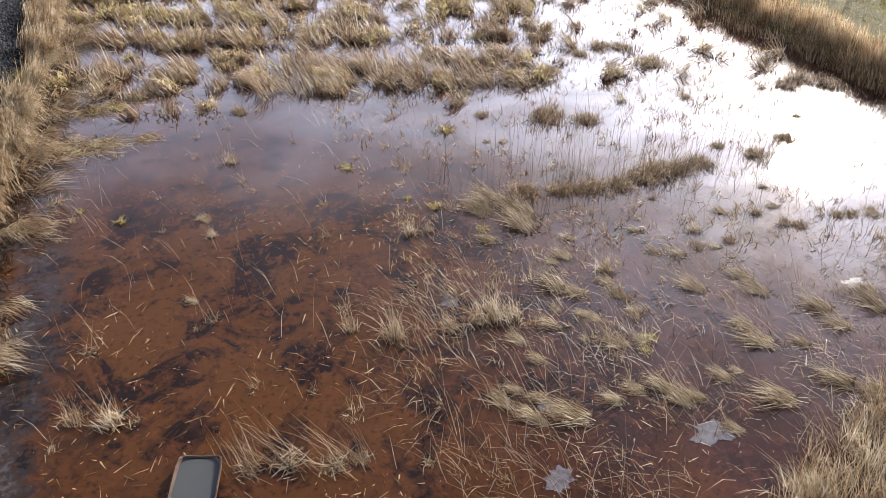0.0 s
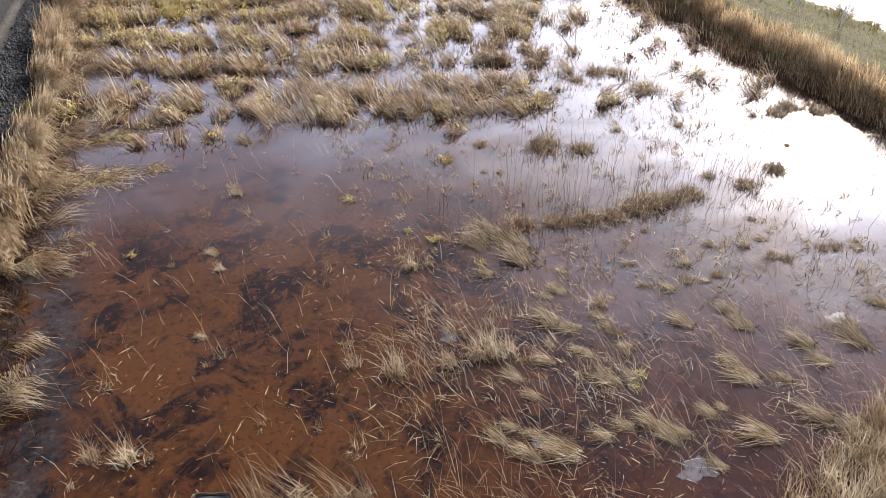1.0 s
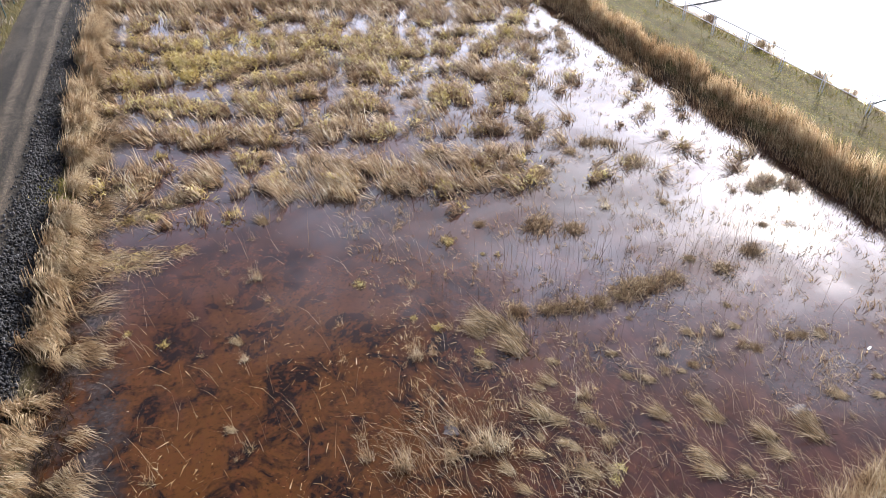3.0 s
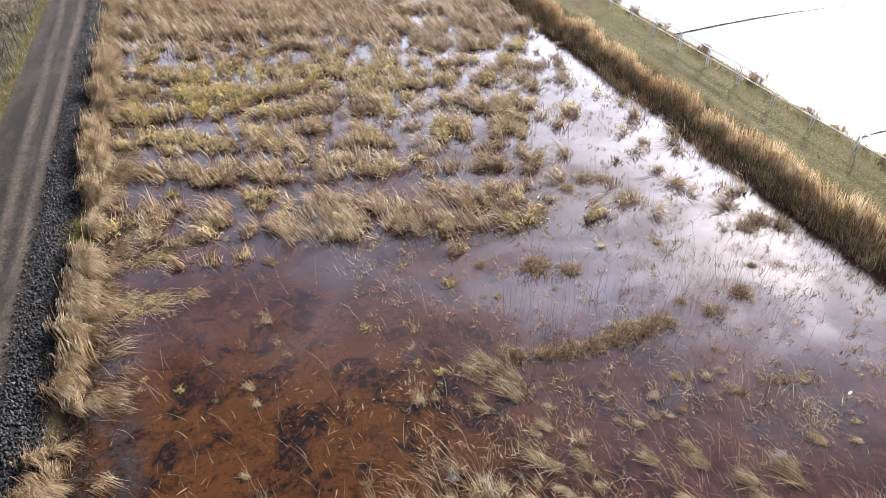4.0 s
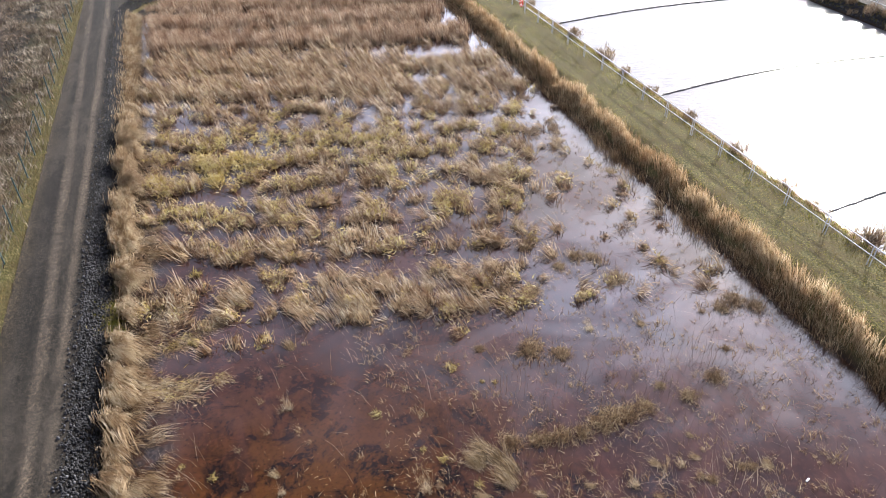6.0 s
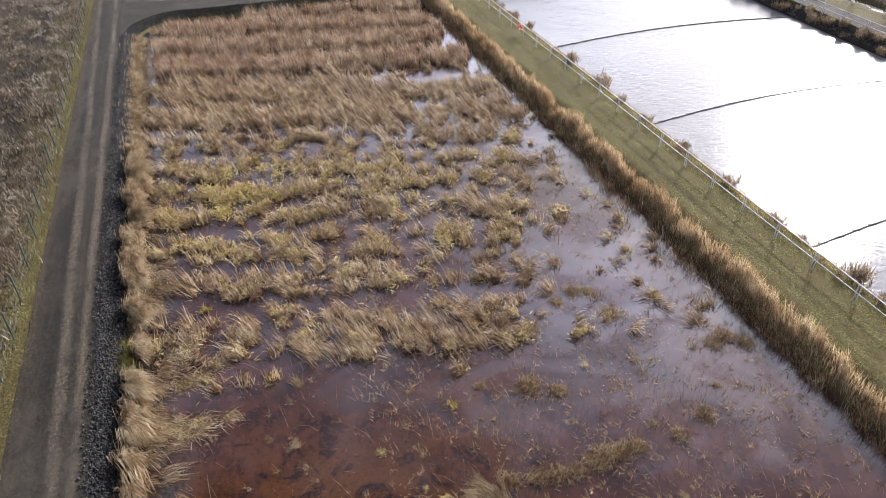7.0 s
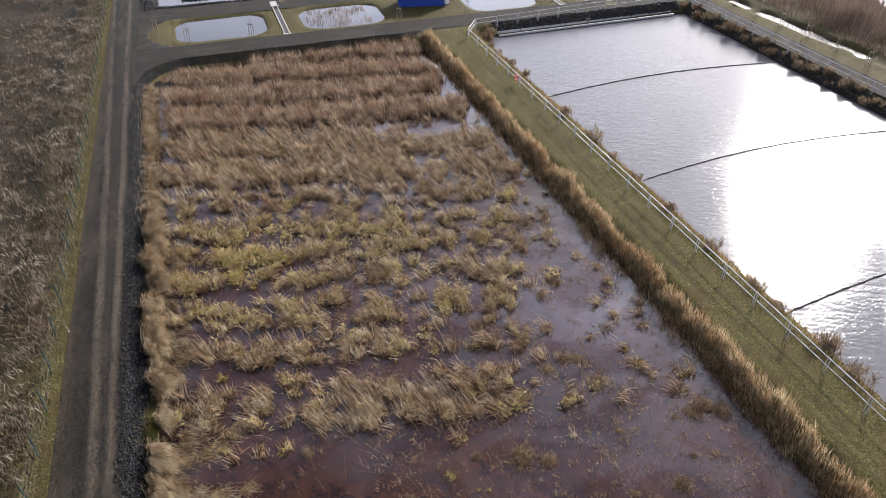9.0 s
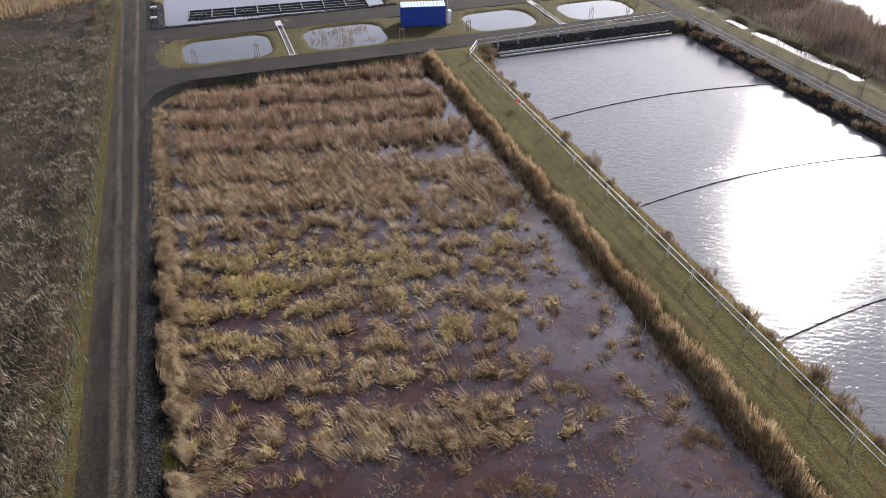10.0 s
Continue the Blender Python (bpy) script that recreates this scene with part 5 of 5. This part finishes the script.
for k, (x, y, s) in enumerate(bank):
    z = float(height(np.array([x]), np.array([y]))[0])
    m_ = pose(x, y, max(z, 0.0) - 0.03, 0, 0, k * 77) @ Matrix.Scale(s, 4)
    if k < 4:
        shrubs[k].matrix_basis = m_
    else:
        copy_thing(shrubs[k % 4], m_)
dead = tagged(new("shrub", shrubs[0].data), "dark lone shrub in the brown field", "shrub")
dead.matrix_basis = pose(-14.4, 107.0, LAND, 0, 0, 40) @ Matrix.Diagonal((0.7, 0.7, 1.5, 1))
n = 15000
xy = np.c_[rng.uniform(29.7, 32.3, n), rng.uniform(6, 78, n)]
xy = xy[rng.random(n) < value_noise(xy[:, 0], xy[:, 1], 1.5, 51) * 1.2 * step(xy[:, 0], 29.8, 31.0)]
stuff("bank_weeds", [stand(xy, 0.48, 0.024, TOWARD, 0.35, 0.5, 1.6)], HUMMOCK, "dead brown weeds on the steep basin bank", "weeds")


n = 2600
xy = np.c_[rng.uniform(12.2, 20.5, n), rng.uniform(85.8, 92.6, n)]
xy = xy[rng.random(n) < value_noise(xy[:, 0], xy[:, 1], 1.6, 52) ** 1.5]
stuff("pool_reeds", [stand(xy, 0.5, 0.035, TOWARD, 0.5, 0.4, 1.0, 0.93)], CATTAIL, "low brown reeds growing in a small pool", "reeds")


# ---- young trees tied to stakes ----
def staked_tree(seed):
    r = random.Random(seed)
    ob = tagged(new("staked_sapling"), "leafless young tree tied between wooden stakes", "sapling", "saplings round the pools")
    for sx in (-0.28, 0.28):
        bm = bmesh.new()
        rod(bm, (sx, 0, -0.15), (sx * 0.92, 0.02, 1.65), 0.04, 8, 0.035)
        part("stake", bm, WOOD, ob)
    bm = bmesh.new()
    box(bm, -0.3, 0.3, -0.02, 0.05, 1.42, 1.5, 0.006)
    part("crossbar", bm, WOOD, ob)
    bm = bmesh.new()
    rod(bm, (0, 0, -0.1), (0.03, 0, 1.9), 0.026, 8, 0.012)
    for k in range(12):
        z = 1.0 + 0.08 * k
        a = r.random() * math.tau
        rod(bm, (0.02, 0, z), (0.35 * math.cos(a), 0.35 * math.sin(a), z + 0.4), 0.008, 5, 0.003)
    part("trunk", bm, SHRUB, ob, "thin bare trunk with twigs")
    return ob


trees = [staked_tree(s) for s in (1, 2)]
spots = ((-5.6, 90.1), (-2.1, 85.5), (5.2, 85.0), (13.5, 84.9), (23.5, 85.0), (32.6, 85.0), (43.9, 85.6), (50.7, 84.9), (59.6, 87.5), (60.3, 90.6), (67.6, 76.5), (67.7, 72.0), (67.6, 67.5), (67.5, 63.0),
         (67.6, 58.5), (67.7, 54.0), (67.6, 49.5), (67.5, 81.0))
for k, (x, y) in enumerate(spots):
    m_ = pose(x, y, float(height(np.array([x]), np.array([y]))[0]), 0, 0, (k * 37) % 60 - 30)
    if k < 2:
        trees[k].matrix_basis = m_
    else:
        copy_thing(trees[k % 2], m_)

# ---- concrete channels ----
for x0, y0, y1 in ((9.35, 84.4, 97.7), (45.8, 83.9, 94.8)):
    ob = tagged(new("concrete_channel"), "narrow open concrete channel between two pools", "channel", "channels between the pools")
    ob.location = (x0, y0, LAND)
    for s in (-1, 1):
        bm = bmesh.new()
        box(bm, *sorted((s * 0.24, s * 0.38)), 0, y1 - y0 - 2.2, -0.6, 0.10, 0.01)
        part("side_wall", bm, CONCRETE, ob)
    bm = bmesh.new()
    box(bm, -0.238, 0.238, 0.01, y1 - y0 - 2.2, -0.6, 0.045, 0.01)
    part("channel_floor", bm, BLACK, ob, "dark wet channel floor")
    for yy in (-0.25, y1 - y0 - 2.19):
        bm = bmesh.new()
        box(bm, -0.55, 0.55, yy, yy + 0.24, -0.4, 0.14, 0.01)
        part("headwall", bm, CONCRETE, ob)
    bm = bmesh.new()
    box(bm, -0.42, 0.42, y1 - y0 - 1.9, y1 - y0, -0.2, 0.09, 0.01)
    part("cover_slab", bm, CONCRETE, ob)

# ---- blue container ----
box_ob = tagged(new("shipping_container"), "blue corrugated steel container with a pale roof", "container")
box_ob.matrix_basis = pose(24.8, 90.0, LAND + 0.02, 0, 0, -13)
W_, D_, H_ = 6.06, 2.44, 2.55


def corrugated(length, height_, depth=0.04, pitch=0.28):
    """An upright ribbed sheet along x."""
    bm = bmesh.new()
    cols, x = [], 0.0
    n = int(length / pitch)
    p = length / n
    for k in range(n):
        for dx, dy in ((0.0, 0.0), (0.35 * p, 0.0), (0.5 * p, depth), (0.85 * p, depth)):
            cols.append((k * p + dx, dy))
    cols.append((length, 0.0))
    lo = [bm.verts.new((x, y, 0)) for x, y in cols]
    hi = [bm.verts.new((x, y, height_)) for x, y in cols]
    for k in range(len(cols) - 1):
        bm.faces.new((lo[k], lo[k + 1], hi[k + 1], hi[k]))
    return bm


def moved(bm, m):
    bmesh.ops.transform(bm, matrix=m, verts=bm.verts)
    return bm


part("front_wall", moved(corrugated(W_ - 0.2, H_ - 0.3), pose(0.1, 0.02, 0.15)), BLUE, box_ob)
part("back_wall", moved(corrugated(W_ - 0.2, H_ - 0.3), pose(0.1, D_ - 0.08, 0.15)), BLUE, box_ob)
part("end_wall", moved(corrugated(D_ - 0.2, H_ - 0.3), pose(0.06, 0.1, 0.15, 0, 0, 90)), BLUE, box_ob)
part("end_wall", moved(corrugated(D_ - 0.2, H_ - 0.3), pose(W_ - 0.02, 0.1, 0.15, 0, 0, 90)), BLUE, box_ob)
part("roof", moved(corrugated(W_ - 0.1, D_ - 0.1, 0.05, 0.4), pose(0.05, D_ - 0.05, H_, 90)), ROOFBLUE, box_ob, "pale blue ribbed roof")
for x in (0, W_ - 0.12):
    for y in (0, D_ - 0.12):
        part("corner_post", box(bmesh.new(), x, x + 0.12, y, y + 0.12, 0, H_, 0.01), BLUE, box_ob)
for z in (0.0, H_ - 0.14):
    for y in (0.0, D_ - 0.10):
        part("frame_rail", box(bmesh.new(), 0.12, W_ - 0.12, y, y + 0.10, z, z + 0.14, 0.01), BLUE, box_ob)
cab = tagged(new("control_cabinet", bm_mesh("control_cabinet", box(bmesh.new(), 0, 0.55, 0, 0.8, 0, 1.7, 0.02), WHITE)), "white control cabinet beside the container", "cabinet")
cab.matrix_basis = pose(31.1, 89.2, LAND, 0, 0, -13)
pole_ob = tagged(new("steel_pole", bm_mesh("steel_pole", rod(bmesh.new(), (0, 0, -0.1), (0, 0, 3.4), 0.045, 8), STEEL)), "slim steel pole beside the container", "pole")
pole_ob.location = (30.85, 88.3, LAND)

# ---- floating frame on the far pool ----
rack = tagged(new("aeration_raft"), "black floating raft of pipes with cross bars on the pool", "raft")
rack.matrix_basis = pose(-2.2, 103.9, 0.64, 0, 0, -4)
for y in (0.0, 1.2, 2.4, 3.6):
    part("long_float", rod(bmesh.new(), (0, y, 0), (25.5, y, 0), 0.13, 10), BLACK, rack)
for k in range(9):
    part("cross_bar", rod(bmesh.new(), (k * 3.18, -0.2, 0.12), (k * 3.18, 3.8, 0.12), 0.10, 8), BLACK, rack)
for x in (0.9, 1.5, 2.1, 7.3, 7.9, 8.5):
    part("pump_box", box(bmesh.new(), x, x + 0.35, 0.5, 0.95, 0.0, 0.4, 0.03), BLACK, rack)
for y in (104.3, 109.2):
    slab = tagged(new("concrete_block", bm_mesh("concrete_block", box(bmesh.new(), -0.45, 0.45, -0.3, 0.3, 0, 0.35, 0.03), CONCRETE)), "pale concrete block on the stone bank", "block", "blocks on the bank")
    slab.location = (-6.7, y, LAND - 0.1)
